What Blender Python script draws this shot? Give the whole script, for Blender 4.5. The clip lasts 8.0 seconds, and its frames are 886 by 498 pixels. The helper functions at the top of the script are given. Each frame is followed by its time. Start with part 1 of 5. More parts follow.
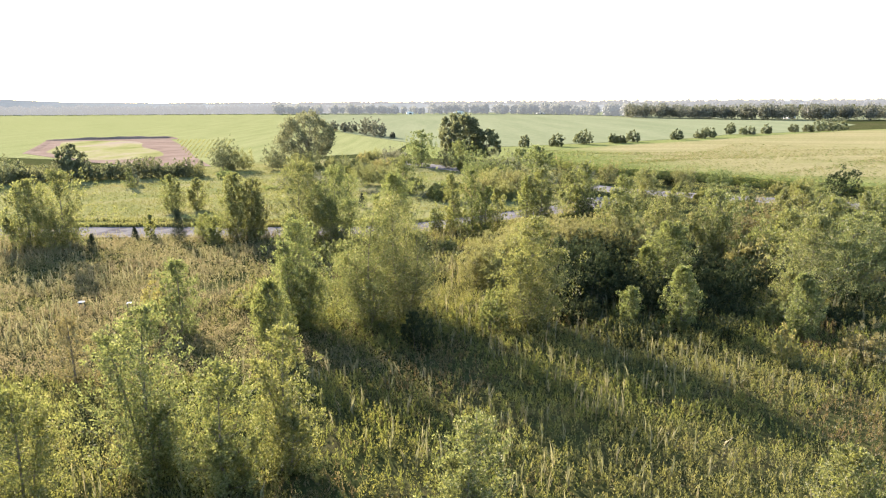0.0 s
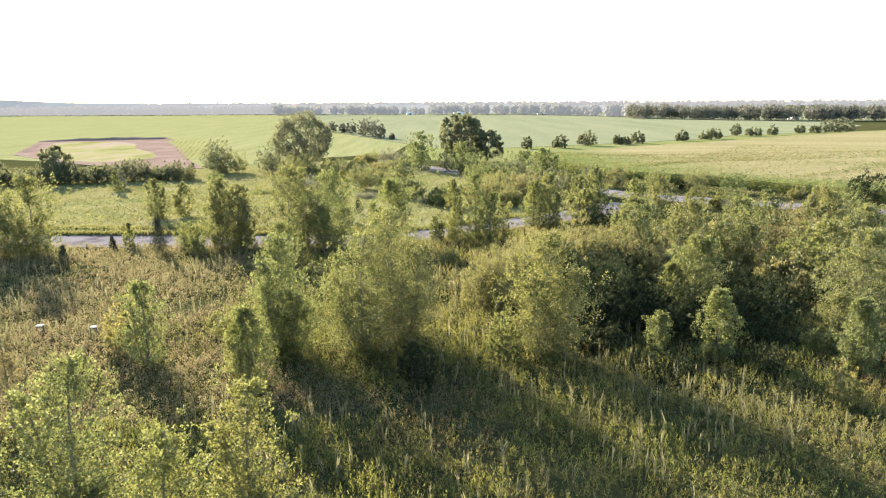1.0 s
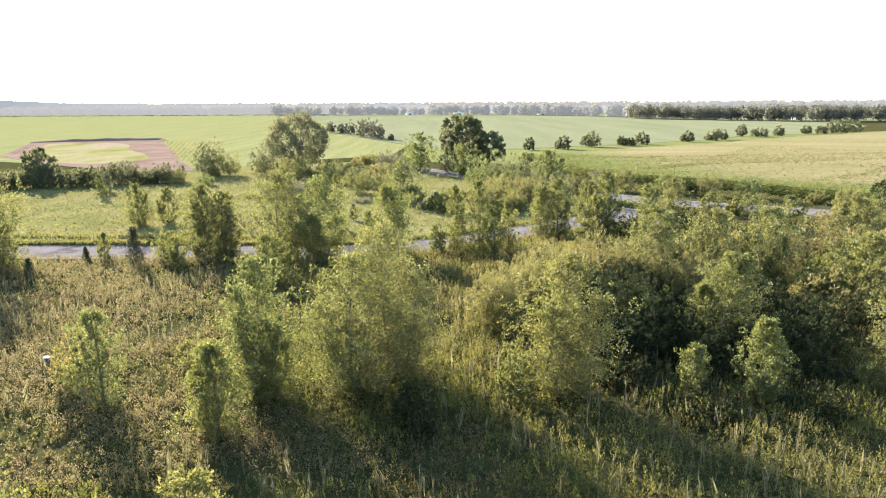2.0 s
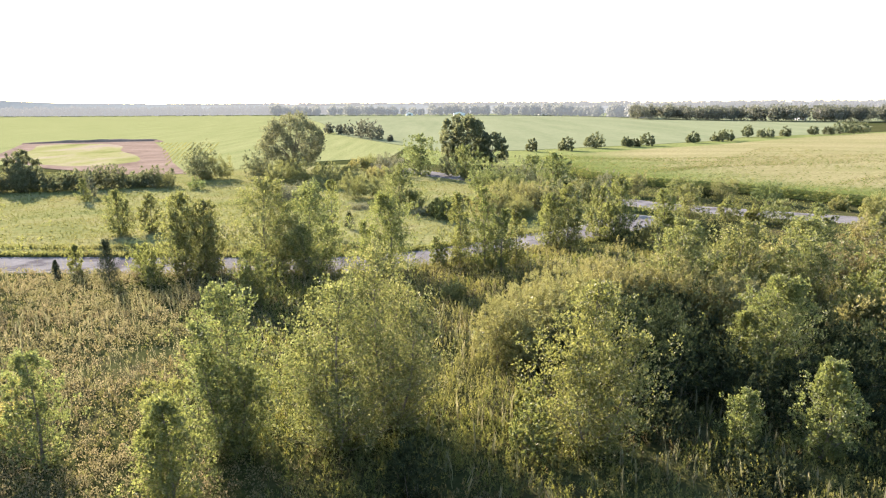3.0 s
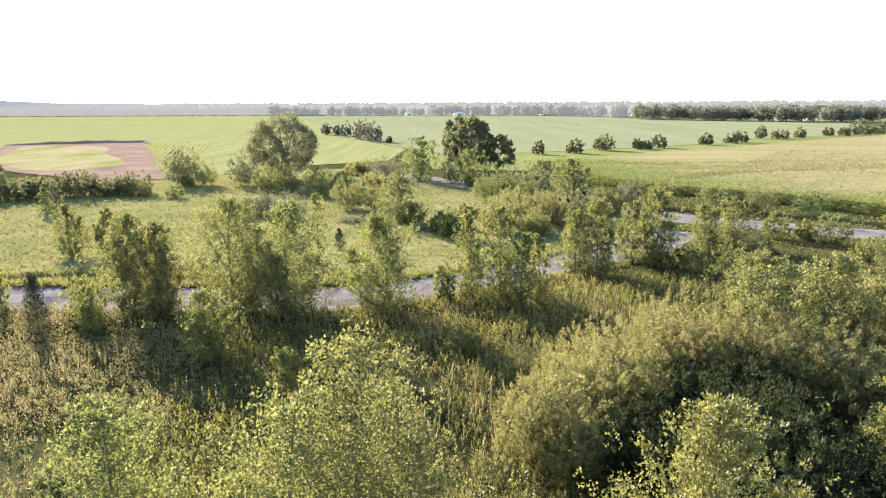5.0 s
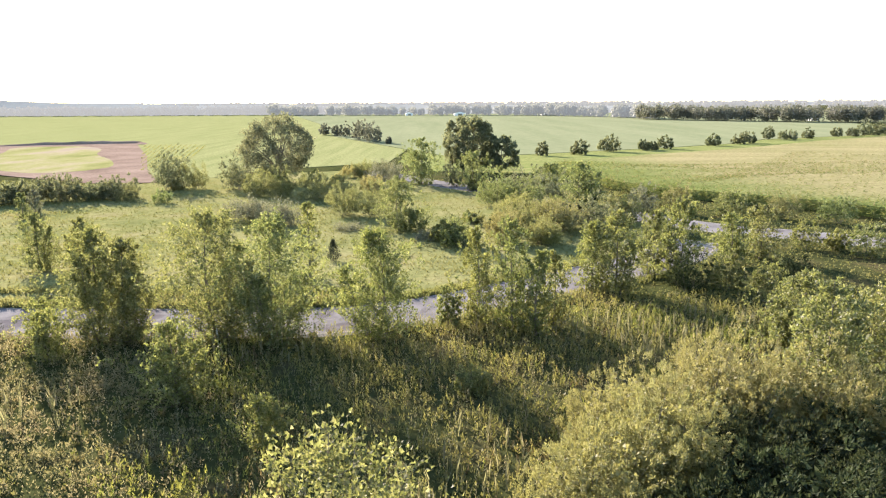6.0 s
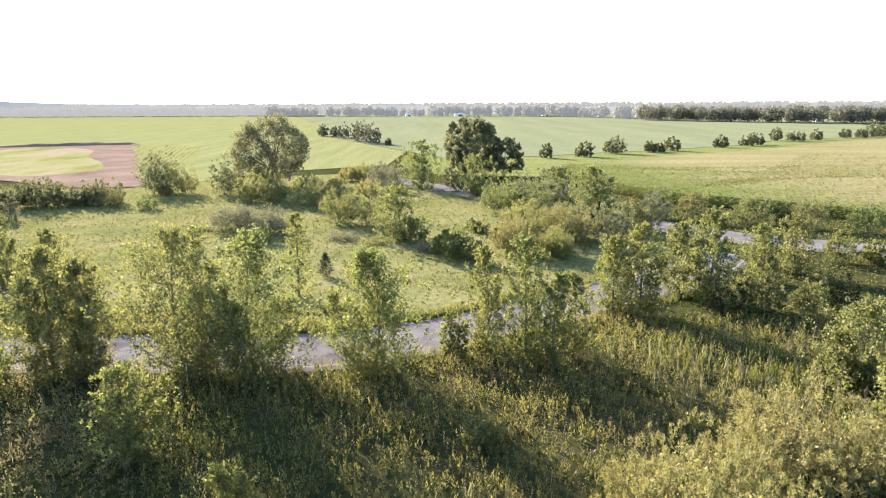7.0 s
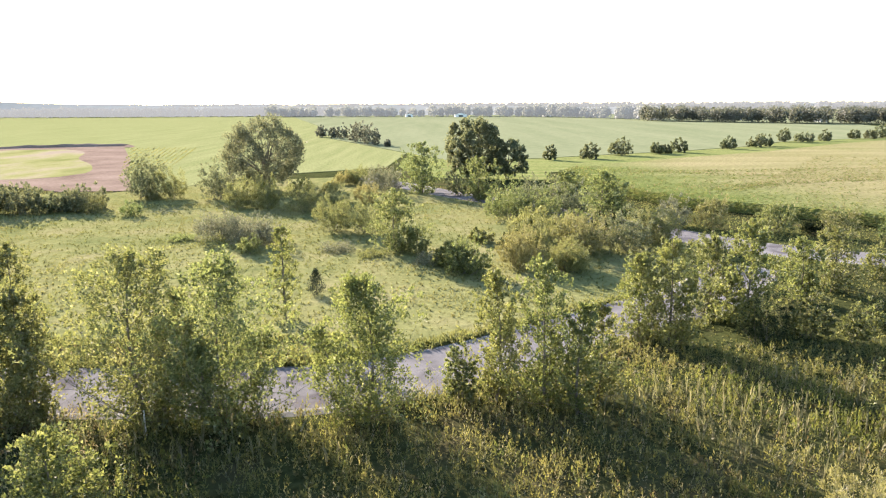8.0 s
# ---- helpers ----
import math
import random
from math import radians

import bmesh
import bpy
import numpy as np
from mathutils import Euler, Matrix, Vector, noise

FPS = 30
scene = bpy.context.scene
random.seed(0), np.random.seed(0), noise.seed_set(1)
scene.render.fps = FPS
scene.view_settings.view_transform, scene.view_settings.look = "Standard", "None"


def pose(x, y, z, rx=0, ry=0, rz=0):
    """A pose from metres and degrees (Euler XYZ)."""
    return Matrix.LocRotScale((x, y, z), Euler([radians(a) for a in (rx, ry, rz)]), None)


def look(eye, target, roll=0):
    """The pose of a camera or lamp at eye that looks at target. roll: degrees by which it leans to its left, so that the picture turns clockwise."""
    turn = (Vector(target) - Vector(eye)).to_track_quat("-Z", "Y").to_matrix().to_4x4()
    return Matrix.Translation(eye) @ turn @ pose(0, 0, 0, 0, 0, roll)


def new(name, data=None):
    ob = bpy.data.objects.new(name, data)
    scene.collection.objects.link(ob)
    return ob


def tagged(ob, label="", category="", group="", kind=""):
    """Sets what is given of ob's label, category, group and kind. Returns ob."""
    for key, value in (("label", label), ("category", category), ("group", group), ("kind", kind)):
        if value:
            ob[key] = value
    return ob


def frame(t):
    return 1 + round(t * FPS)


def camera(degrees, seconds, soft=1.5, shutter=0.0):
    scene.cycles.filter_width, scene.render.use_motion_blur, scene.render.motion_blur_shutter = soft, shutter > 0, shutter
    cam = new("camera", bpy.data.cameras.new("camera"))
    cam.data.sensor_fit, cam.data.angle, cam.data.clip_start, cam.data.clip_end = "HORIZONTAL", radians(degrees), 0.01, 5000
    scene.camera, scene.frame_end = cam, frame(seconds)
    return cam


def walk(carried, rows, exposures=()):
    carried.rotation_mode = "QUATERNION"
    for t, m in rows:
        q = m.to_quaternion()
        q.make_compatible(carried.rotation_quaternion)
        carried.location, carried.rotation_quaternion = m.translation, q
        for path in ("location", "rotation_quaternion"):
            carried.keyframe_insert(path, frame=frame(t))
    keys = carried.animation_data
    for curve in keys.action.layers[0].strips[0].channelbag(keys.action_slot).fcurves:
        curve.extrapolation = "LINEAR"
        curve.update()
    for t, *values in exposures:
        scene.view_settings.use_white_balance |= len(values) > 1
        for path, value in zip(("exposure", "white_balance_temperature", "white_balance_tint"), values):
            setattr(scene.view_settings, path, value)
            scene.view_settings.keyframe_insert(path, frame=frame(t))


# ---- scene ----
cam = camera(68.5, 8.0, 1.15)
METRES, EYE, TILT, LEAN, TURN = 52.3, 17.0, 0.0, 0.0, 0.0
ROWS = [
    (0.0, 0.0, 0.0, 0.0, -0.07, -12.75, 0.31),
    (0.5, -0.0018, 0.0612, -0.001, -0.07, -12.74, 0.31),
    (1.0, -0.0035, 0.1236, -0.002, -0.07, -12.7, 0.3),
    (1.5, -0.0045, 0.1848, -0.0026, -0.08, -12.69, 0.29),
    (3.0, -0.0097, 0.3684, -0.0027, -0.1, -12.66, 0.31),
    (3.5, -0.0123, 0.4301, -0.0027, -0.1, -12.65, 0.3),
    (4.0, -0.0153, 0.4929, -0.0026, -0.1, -12.64, 0.3),
    (4.5, -0.0182, 0.5558, -0.0023, -0.12, -12.66, 0.29),
    (6.0, -0.0275, 0.7443, -0.002, -0.12, -12.68, 0.29),
    (6.5, -0.0302, 0.8088, -0.0024, -0.11, -12.65, 0.28),
    (7.0, -0.0328, 0.8726, -0.003, -0.12, -12.62, 0.28),
    (7.5, -0.035, 0.9357, -0.003, -0.11, -12.61, 0.29),
    (8.0, -0.0374, 0.9992, -0.0036, -0.12, -12.58, 0.29),
]
walk(cam, [(t, pose(0, 0, EYE, TILT, LEAN, TURN) @ pose(METRES * x, METRES * y, METRES * z, 90 + pitch, roll, yaw)) for t, x, y, z, yaw, pitch, roll in ROWS])

# ---- light ----
SUN_AZ, SUN_EL = radians(-33.7), radians(20.0)
world = bpy.data.worlds.new("sky")
scene.world = world
world.use_nodes = True
wn = world.node_tree
sky = wn.nodes.new("ShaderNodeTexSky")
sky.sky_type = 'NISHITA'
sky.sun_disc = False
sky.sun_elevation, sky.sun_rotation = SUN_EL, SUN_AZ
sky.air_density, sky.dust_density, sky.ozone_density = 1.0, 0.6, 1.0
wn.nodes["Background"].inputs["Strength"].default_value = 0.104
wn.links.new(sky.outputs["Color"], wn.nodes["Background"].inputs["Color"])
sun = new("sun", bpy.data.lights.new("sun", 'SUN'))
sun.data.energy, sun.data.angle, sun.data.color = 5.6, radians(0.6), (1.0, 0.858, 0.735)
to_sun = Vector((math.sin(SUN_AZ) * math.cos(SUN_EL), math.cos(SUN_AZ) * math.cos(SUN_EL), math.sin(SUN_EL)))
sun.matrix_world = look(to_sun * 300, (0, 0, 0))
scene.view_settings.exposure = 2.14

GROUND = -0.9


# ---- materials ----
def material(name):
    mat = bpy.data.materials.new(name)
    mat.use_nodes = True
    mat.node_tree.nodes.clear()
    return mat, mat.node_tree.nodes, mat.node_tree.links


def ramp_node(nodes, stops):
    r = nodes.new("ShaderNodeValToRGB")
    while len(r.color_ramp.elements) < len(stops):
        r.color_ramp.elements.new(0.5)
    for el, (p, c) in zip(r.color_ramp.elements, stops):
        el.position, el.color = p, (*c, 1)
    return r


def noise_node(nodes, links, scale, detail=4.0, rough=0.6, space="Object", stretch=None):
    co = nodes.new("ShaderNodeTexCoord")
    n = nodes.new("ShaderNodeTexNoise")
    n.inputs["Scale"].default_value, n.inputs["Detail"].default_value, n.inputs["Roughness"].default_value = scale, detail, rough
    if stretch:
        mp = nodes.new("ShaderNodeMapping")
        mp.inputs["Scale"].default_value = stretch[0]
        mp.inputs["Rotation"].default_value = (0, 0, radians(stretch[1]))
        links.new(co.outputs[space], mp.inputs["Vector"])
        links.new(mp.outputs["Vector"], n.inputs["Vector"])
    else:
        links.new(co.outputs[space], n.inputs["Vector"])
    return n


def mixc(nodes, links, fac, a, b, mode='MIX'):
    m = nodes.new("ShaderNodeMix")
    m.data_type, m.blend_type = 'RGBA', mode
    for sock, v in ((m.inputs[0], fac), (m.inputs[6], a), (m.inputs[7], b)):
        if isinstance(v, (int, float)):
            sock.default_value = v
        elif isinstance(v, tuple):
            sock.default_value = (*v, 1)
        else:
            links.new(v, sock)
    return m.outputs[2]


def leafy(name, stops, through_tint=(1.55, 1.55, 1.15), thin=0.44, patch=0.0, patch_stops=None, gloss=0.03, haze_glow=None):
    """Foliage: each leaf its own tone, light passing through it."""
    mat, nodes, links = material(name)
    geo = nodes.new("ShaderNodeNewGeometry")
    info = nodes.new("ShaderNodeObjectInfo")
    r = ramp_node(nodes, [(p, (c[0] * 1.07, c[1] * 0.98, c[2] * 1.03)) for p, c in stops])
    links.new(geo.outputs["Random Per Island"], r.inputs["Fac"])
    col = r.outputs["Color"]
    hue = nodes.new("ShaderNodeHueSaturation")
    mr = nodes.new("ShaderNodeMapRange")
    mr.inputs["To Min"].default_value, mr.inputs["To Max"].default_value = 0.485, 0.515
    links.new(info.outputs["Random"], mr.inputs["Value"])
    links.new(mr.outputs["Result"], hue.inputs["Hue"])
    links.new(col, hue.inputs["Color"])
    col = hue.outputs["Color"]
    if patch_stops:
        n = noise_node(nodes, links, patch, 3.0, 0.55)
        pr = ramp_node(nodes, patch_stops)
        links.new(n.outputs["Fac"], pr.inputs["Fac"])
        col = mixc(nodes, links, 0.6, col, pr.outputs["Color"])
    dif = nodes.new("ShaderNodeBsdfDiffuse")
    tra = nodes.new("ShaderNodeBsdfTranslucent")
    links.new(col, dif.inputs["Color"])
    tint = nodes.new("ShaderNodeVectorMath")
    tint.operation = 'MULTIPLY'
    tint.inputs[1].default_value = through_tint
    links.new(col, tint.inputs[0])
    links.new(tint.outputs[0], tra.inputs["Color"])
    mx = nodes.new("ShaderNodeMixShader")
    mx.inputs["Fac"].default_value = thin
    links.new(dif.outputs[0], mx.inputs[1])
    links.new(tra.outputs[0], mx.inputs[2])
    gl = nodes.new("ShaderNodeBsdfGlossy")
    gl.inputs["Roughness"].default_value = 0.55
    mx2 = nodes.new("ShaderNodeMixShader")
    mx2.inputs["Fac"].default_value = gloss
    links.new(mx.outputs[0], mx2.inputs[1])
    links.new(gl.outputs[0], mx2.inputs[2])
    out = nodes.new("ShaderNodeOutputMaterial")
    last = mx2
    # emission paints distance haze onto leaves that give off no light
    if haze_glow:
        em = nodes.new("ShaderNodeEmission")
        em.inputs["Color"].default_value, em.inputs["Strength"].default_value = (*haze_glow, 1), 1.0
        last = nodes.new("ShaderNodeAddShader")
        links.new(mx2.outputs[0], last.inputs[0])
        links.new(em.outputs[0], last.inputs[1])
    links.new(last.outputs[0], out.inputs["Surface"])
    return mat


def earthy(name, stops, scale, fine_scale, fine=(0.6, 1.3), rough=0.95, bump=0.3, bump_dist=0.1, stretch=None, big=None, spec=0.0, haze_glow=None):
    """Ground, road and wood: two scales of tone and a fine relief."""
    mat, nodes, links = material(name)
    n = noise_node(nodes, links, scale, 5.0, 0.6, "Object", stretch)
    r = ramp_node(nodes, stops)
    links.new(n.outputs["Fac"], r.inputs["Fac"])
    f = noise_node(nodes, links, fine_scale, 6.0, 0.7)
    mr = nodes.new("ShaderNodeMapRange")
    mr.inputs["From Min"].default_value, mr.inputs["From Max"].default_value = 0.3, 0.7
    mr.inputs["To Min"].default_value, mr.inputs["To Max"].default_value = fine
    links.new(f.outputs["Fac"], mr.inputs["Value"])
    g = nodes.new("ShaderNodeCombineColor")
    for i in range(3):
        links.new(mr.outputs["Result"], g.inputs[i])
    col = mixc(nodes, links, 1.0, r.outputs["Color"], g.outputs[0], 'MULTIPLY')
    if big:
        bn = noise_node(nodes, links, big[0], 2.0, 0.5)
        br = ramp_node(nodes, big[1])
        links.new(bn.outputs["Fac"], br.inputs["Fac"])
        col = mixc(nodes, links, 1.0, col, br.outputs["Color"], 'MULTIPLY')
    b = nodes.new("ShaderNodeBsdfPrincipled")
    b.inputs["Roughness"].default_value = rough
    b.inputs["Specular IOR Level"].default_value = spec
    links.new(col, b.inputs["Base Color"])
    # emission on the far hills only, painting haze over them
    if haze_glow:
        b.inputs["Emission Color"].default_value, b.inputs["Emission Strength"].default_value = (*haze_glow, 1), 1.0
    bp = nodes.new("ShaderNodeBump")
    bp.inputs["Strength"].default_value, bp.inputs["Distance"].default_value = bump, bump_dist
    links.new(f.outputs["Fac"], bp.inputs["Height"])
    links.new(bp.outputs["Normal"], b.inputs["Normal"])
    out = nodes.new("ShaderNodeOutputMaterial")
    links.new(b.outputs[0], out.inputs["Surface"])
    return mat


LEAF = {
    "poplar": leafy("poplar_leaves", [(0, (0.078, 0.096, 0.040)), (0.55, (0.128, 0.148, 0.060)), (0.93, (0.180, 0.194, 0.088)), (1, (0.228, 0.240, 0.152))], through_tint=(1.58, 1.62, 1.02), thin=0.48, gloss=0.03),
    # yellow-green poplars, with some sunlight put into the lighter leaf colour
    "bright": leafy("sunny_poplar_leaves", [(0, (0.086, 0.106, 0.040)), (0.55, (0.136, 0.158, 0.060)), (0.93, (0.184, 0.202, 0.090)), (1, (0.226, 0.238, 0.146))], through_tint=(1.60, 1.62, 0.96), thin=0.46, gloss=0.03),
    "scrub": leafy("scrub_leaves", [(0, (0.080, 0.108, 0.040)), (0.5, (0.126, 0.158, 0.060)), (1, (0.180, 0.208, 0.092))], thin=0.46),
    "olive": leafy("olive_willow_leaves", [(0, (0.098, 0.112, 0.046)), (0.5, (0.142, 0.156, 0.064)), (1, (0.190, 0.200, 0.090))], thin=0.46),
    "willow": leafy("willow_leaves", [(0, (0.150, 0.158, 0.060)), (0.5, (0.202, 0.208, 0.082)), (1, (0.250, 0.250, 0.110))], thin=0.38),
    # dark green with the hollows' deep shade put into the leaf colour
    "dark": leafy("dark_shade_leaves", [(0, (0.020, 0.030, 0.015)), (0.6, (0.038, 0.052, 0.025)), (1, (0.072, 0.088, 0.042))], thin=0.26, gloss=0.006),
    "grey": leafy("greyish_leaves", [(0, (0.090, 0.105, 0.066)), (0.5, (0.145, 0.160, 0.102)), (1, (0.220, 0.230, 0.160))], thin=0.28),
    "yellow": leafy("yellow_leaves", [(0, (0.140, 0.140, 0.045)), (0.5, (0.210, 0.200, 0.065)), (1, (0.290, 0.265, 0.110))]),
    "orange": leafy("orange_leaves", [(0, (0.128, 0.122, 0.052)), (0.5, (0.176, 0.162, 0.072)), (1, (0.232, 0.214, 0.110))], thin=0.3),
    # hedge and wood: greens raised and greyed to carry some distance haze
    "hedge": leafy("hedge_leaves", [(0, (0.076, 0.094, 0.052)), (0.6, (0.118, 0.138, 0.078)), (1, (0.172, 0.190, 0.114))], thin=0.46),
    "wood": leafy("hazed_wood_leaves", [(0, (0.084, 0.096, 0.076)), (0.6, (0.122, 0.136, 0.108)), (1, (0.168, 0.182, 0.150))], thin=0.40),
    "cedar": leafy("cedar_needles", [(0, (0.028, 0.040, 0.024)), (1, (0.060, 0.072, 0.040))], thin=0.12),
    "oak": leafy("tall_tree_leaves", [(0, (0.084, 0.096, 0.060)), (0.5, (0.124, 0.138, 0.082)), (1, (0.178, 0.190, 0.118))], thin=0.42),
    # far and farther: haze painted by emission, far also by a paler green
    "far": leafy("far_haze_leaves", [(0, (0.105, 0.116, 0.105)), (1, (0.150, 0.162, 0.148))], thin=0.36, haze_glow=(0.052, 0.054, 0.059)),
    "farther": leafy("distant_haze_leaves", [(0, (0.060, 0.066, 0.068)), (1, (0.085, 0.092, 0.092))], thin=0.1, gloss=0.0, haze_glow=(0.116, 0.114, 0.115)),
}
BARK = earthy("bark", [(0.3, (0.10, 0.085, 0.065)), (0.7, (0.24, 0.21, 0.17))], 3.0, 18.0, bump=0.6, bump_dist=0.02, stretch=((1, 1, 0.2), 0))
# hills: haze painted with a pale grey and added emission
HILL = earthy("painted_haze_hills", [(0.3, (0.160, 0.164, 0.156)), (0.7, (0.200, 0.204, 0.196))], 0.01, 0.05, fine=(0.85, 1.1), haze_glow=(0.079, 0.078, 0.078))
WEED = leafy("weeds", [(0, (0.065, 0.070, 0.034)), (0.4, (0.120, 0.118, 0.058)), (0.75, (0.182, 0.172, 0.094)), (1, (0.238, 0.222, 0.138))],
             patch=0.13, patch_stops=[(0.30, (0.060, 0.085, 0.032)), (0.43, (0.120, 0.128, 0.048)), (0.55, (0.180, 0.168, 0.088)), (0.70, (0.145, 0.128, 0.070))], gloss=0.02, thin=0.48, through_tint=(1.35, 1.25, 0.95))
GREENW = leafy("green_weeds", [(0, (0.044, 0.060, 0.022)), (0.4, (0.090, 0.106, 0.038)), (0.8, (0.162, 0.168, 0.066)), (1, (0.235, 0.225, 0.125))],
               patch=0.45, patch_stops=[(0.34, (0.056, 0.082, 0.030)), (0.5, (0.118, 0.132, 0.044)), (0.66, (0.170, 0.168, 0.064))], gloss=0.02, thin=0.50, through_tint=(1.55, 1.48, 0.80))
GOLDW = leafy("golden_weeds", [(0, (0.090, 0.096, 0.032)), (0.4, (0.148, 0.152, 0.050)), (0.8, (0.202, 0.200, 0.082)), (1, (0.258, 0.250, 0.140))],
              patch=0.5, patch_stops=[(0.34, (0.098, 0.112, 0.036)), (0.5, (0.158, 0.162, 0.054)), (0.66, (0.185, 0.174, 0.072))], gloss=0.02, thin=0.52, through_tint=(1.32, 1.28, 0.92))
BROWNW = leafy("brown_weeds", [(0, (0.070, 0.056, 0.030)), (0.45, (0.128, 0.104, 0.054)), (0.8, (0.182, 0.156, 0.084)), (1, (0.230, 0.205, 0.130))],
               patch=0.5, patch_stops=[(0.36, (0.080, 0.080, 0.034)), (0.5, (0.140, 0.112, 0.056)), (0.64, (0.165, 0.138, 0.070))], gloss=0.02, thin=0.46, through_tint=(1.35, 1.20, 0.85))
TANHERB = leafy("pale_weeds", [(0, (0.115, 0.118, 0.062)), (0.4, (0.162, 0.160, 0.086)), (0.75, (0.208, 0.198, 0.116)), (1, (0.262, 0.248, 0.165))],
                patch=0.12, patch_stops=[(0.30, (0.130, 0.142, 0.062)), (0.5, (0.205, 0.192, 0.112)), (0.68, (0.180, 0.156, 0.095))], gloss=0.01, thin=0.48, through_tint=(1.25, 1.15, 0.95))
HERB = leafy("broad_weeds", [(0, (0.064, 0.074, 0.034)), (0.45, (0.116, 0.120, 0.056)), (0.8, (0.178, 0.170, 0.092)), (1, (0.240, 0.222, 0.145))],
             patch=0.2, patch_stops=[(0.32, (0.054, 0.080, 0.030)), (0.5, (0.142, 0.146, 0.056)), (0.64, (0.130, 0.106, 0.060))], gloss=0.02, thin=0.44, through_tint=(1.35, 1.28, 0.92))
GRASS = leafy("meadow_grass", [(0, (0.150, 0.165, 0.066)), (0.5, (0.182, 0.192, 0.076)), (1, (0.215, 0.215, 0.095))],
              patch=0.06, patch_stops=[(0.32, (0.120, 0.150, 0.054)), (0.5, (0.188, 0.200, 0.078)), (0.68, (0.228, 0.216, 0.106))], gloss=0.01, thin=0.5, through_tint=(1.15, 1.1, 0.85))
STALK = leafy("tall_stalks", [(0, (0.110, 0.122, 0.062)), (0.6, (0.165, 0.172, 0.096)), (1, (0.225, 0.210, 0.142))], thin=0.42)
CORN = leafy("corn_leaves", [(0, (0.060, 0.090, 0.030)), (0.5, (0.105, 0.135, 0.042)), (1, (0.165, 0.175, 0.070))], thin=0.4, gloss=0.01)
TASSEL = leafy("corn_tops", [(0, (0.175, 0.168, 0.085)), (0.5, (0.235, 0.212, 0.118)), (1, (0.290, 0.255, 0.155))], thin=0.45, gloss=0.0, through_tint=(1.05, 1.0, 0.9))
SOIL = earthy("meadow_ground", [(0.30, (0.034, 0.040, 0.018)), (0.5, (0.056, 0.060, 0.026)), (0.7, (0.074, 0.064, 0.036))], 0.25, 2.2, big=(0.02, [(0.3, (0.85, 0.95, 0.8)), (0.7, (1.15, 1.1, 1.1))]))
FIELD = earthy("bean_field", [(0.35, (0.176, 0.194, 0.086)), (0.65, (0.222, 0.232, 0.110))], 0.05, 1.4, stretch=((4.0, 0.25, 1), 14), bump=0.4, bump_dist=0.2)
FARFIELD = earthy("far_field", [(0.35, (0.158, 0.178, 0.104)), (0.65, (0.192, 0.208, 0.126))], 0.015, 0.3, fine=(0.85, 1.12), stretch=((3.0, 0.3, 1), 60))
STRIP = earthy("grass_strip", [(0.35, (0.135, 0.165, 0.056)), (0.65, (0.195, 0.205, 0.084))], 0.10, 0.9, stretch=((0.25, 2.2, 1), -33))
CANOPY = earthy("corn_canopy", [(0.35, (0.200, 0.190, 0.090)), (0.65, (0.262, 0.232, 0.128))], 0.05, 1.1, fine=(0.62, 1.30), bump=0.9, bump_dist=0.35, stretch=((0.3, 2.0, 1), 25))


def ripening(mat, green):
    """Corn still green along its two near rims, ripe and tan further in."""
    nodes, links = mat.node_tree.nodes, mat.node_tree.links
    bsdf = [n for n in nodes if n.type == 'BSDF_PRINCIPLED'][0]
    ripe = bsdf.inputs["Base Color"].links[0].from_socket
    co = nodes.new("ShaderNodeTexCoord")
    wob = noise_node(nodes, links, 0.03, 3.0, 0.55)
    fades = []
    for way, least, span in (((0.646, 0.763, 0.0), 0.646 * 39 + 0.763 * 162 + 1.0, 15.0), ((0.97, 0.24, 0.0), 0.97 * 28 + 0.24 * 206 + 4.0, 34.0)):
        dot = nodes.new("ShaderNodeVectorMath")
        dot.operation = 'DOT_PRODUCT'
        dot.inputs[1].default_value = way
        links.new(co.outputs["Object"], dot.inputs[0])
        mr = nodes.new("ShaderNodeMapRange")
        mr.inputs["From Min"].default_value, mr.inputs["From Max"].default_value = least, least + span
        links.new(dot.outputs["Value"], mr.inputs["Value"])
        fades.append(mr.outputs["Result"])
    low = nodes.new("ShaderNodeMath")
    low.operation = 'MINIMUM'
    links.new(fades[0], low.inputs[0])
    links.new(fades[1], low.inputs[1])
    add = nodes.new("ShaderNodeMath")
    add.operation, add.use_clamp = 'MULTIPLY_ADD', True
    links.new(wob.outputs["Fac"], add.inputs[0])
    add.inputs[1].default_value = 0.9
    sub_ = nodes.new("ShaderNodeMath")
    sub_.operation = 'SUBTRACT'
    links.new(low.outputs[0], sub_.inputs[0])
    sub_.inputs[1].default_value = 0.45
    links.new(sub_.outputs[0], add.inputs[2])
    tint = mixc(nodes, links, 1.0, ripe, green, 'MULTIPLY')
    links.new(mixc(nodes, links, add.outputs[0], tint, ripe), bsdf.inputs["Base Color"])


ripening(CANOPY, (0.60, 0.80, 0.52))
DIRT = earthy("bare_soil", [(0.3, (0.150, 0.112, 0.092)), (0.7, (0.240, 0.185, 0.155))], 0.08, 1.2, fine=(0.75, 1.2))
MEADOW = earthy("meadow_turf", [(0.3, (0.138, 0.152, 0.062)), (0.5, (0.190, 0.192, 0.082)), (0.72, (0.225, 0.208, 0.108))], 0.12, 1.1, fine=(0.7, 1.2), bump=0.5, bump_dist=0.25)
PITGRASS = earthy("pit_grass", [(0.34, (0.150, 0.160, 0.062)), (0.47, (0.215, 0.215, 0.098)), (0.58, (0.260, 0.228, 0.155)), (0.68, (0.245, 0.205, 0.165))], 0.045, 0.8, fine=(0.85, 1.12), stretch=((1.0, 0.5, 1), 20))
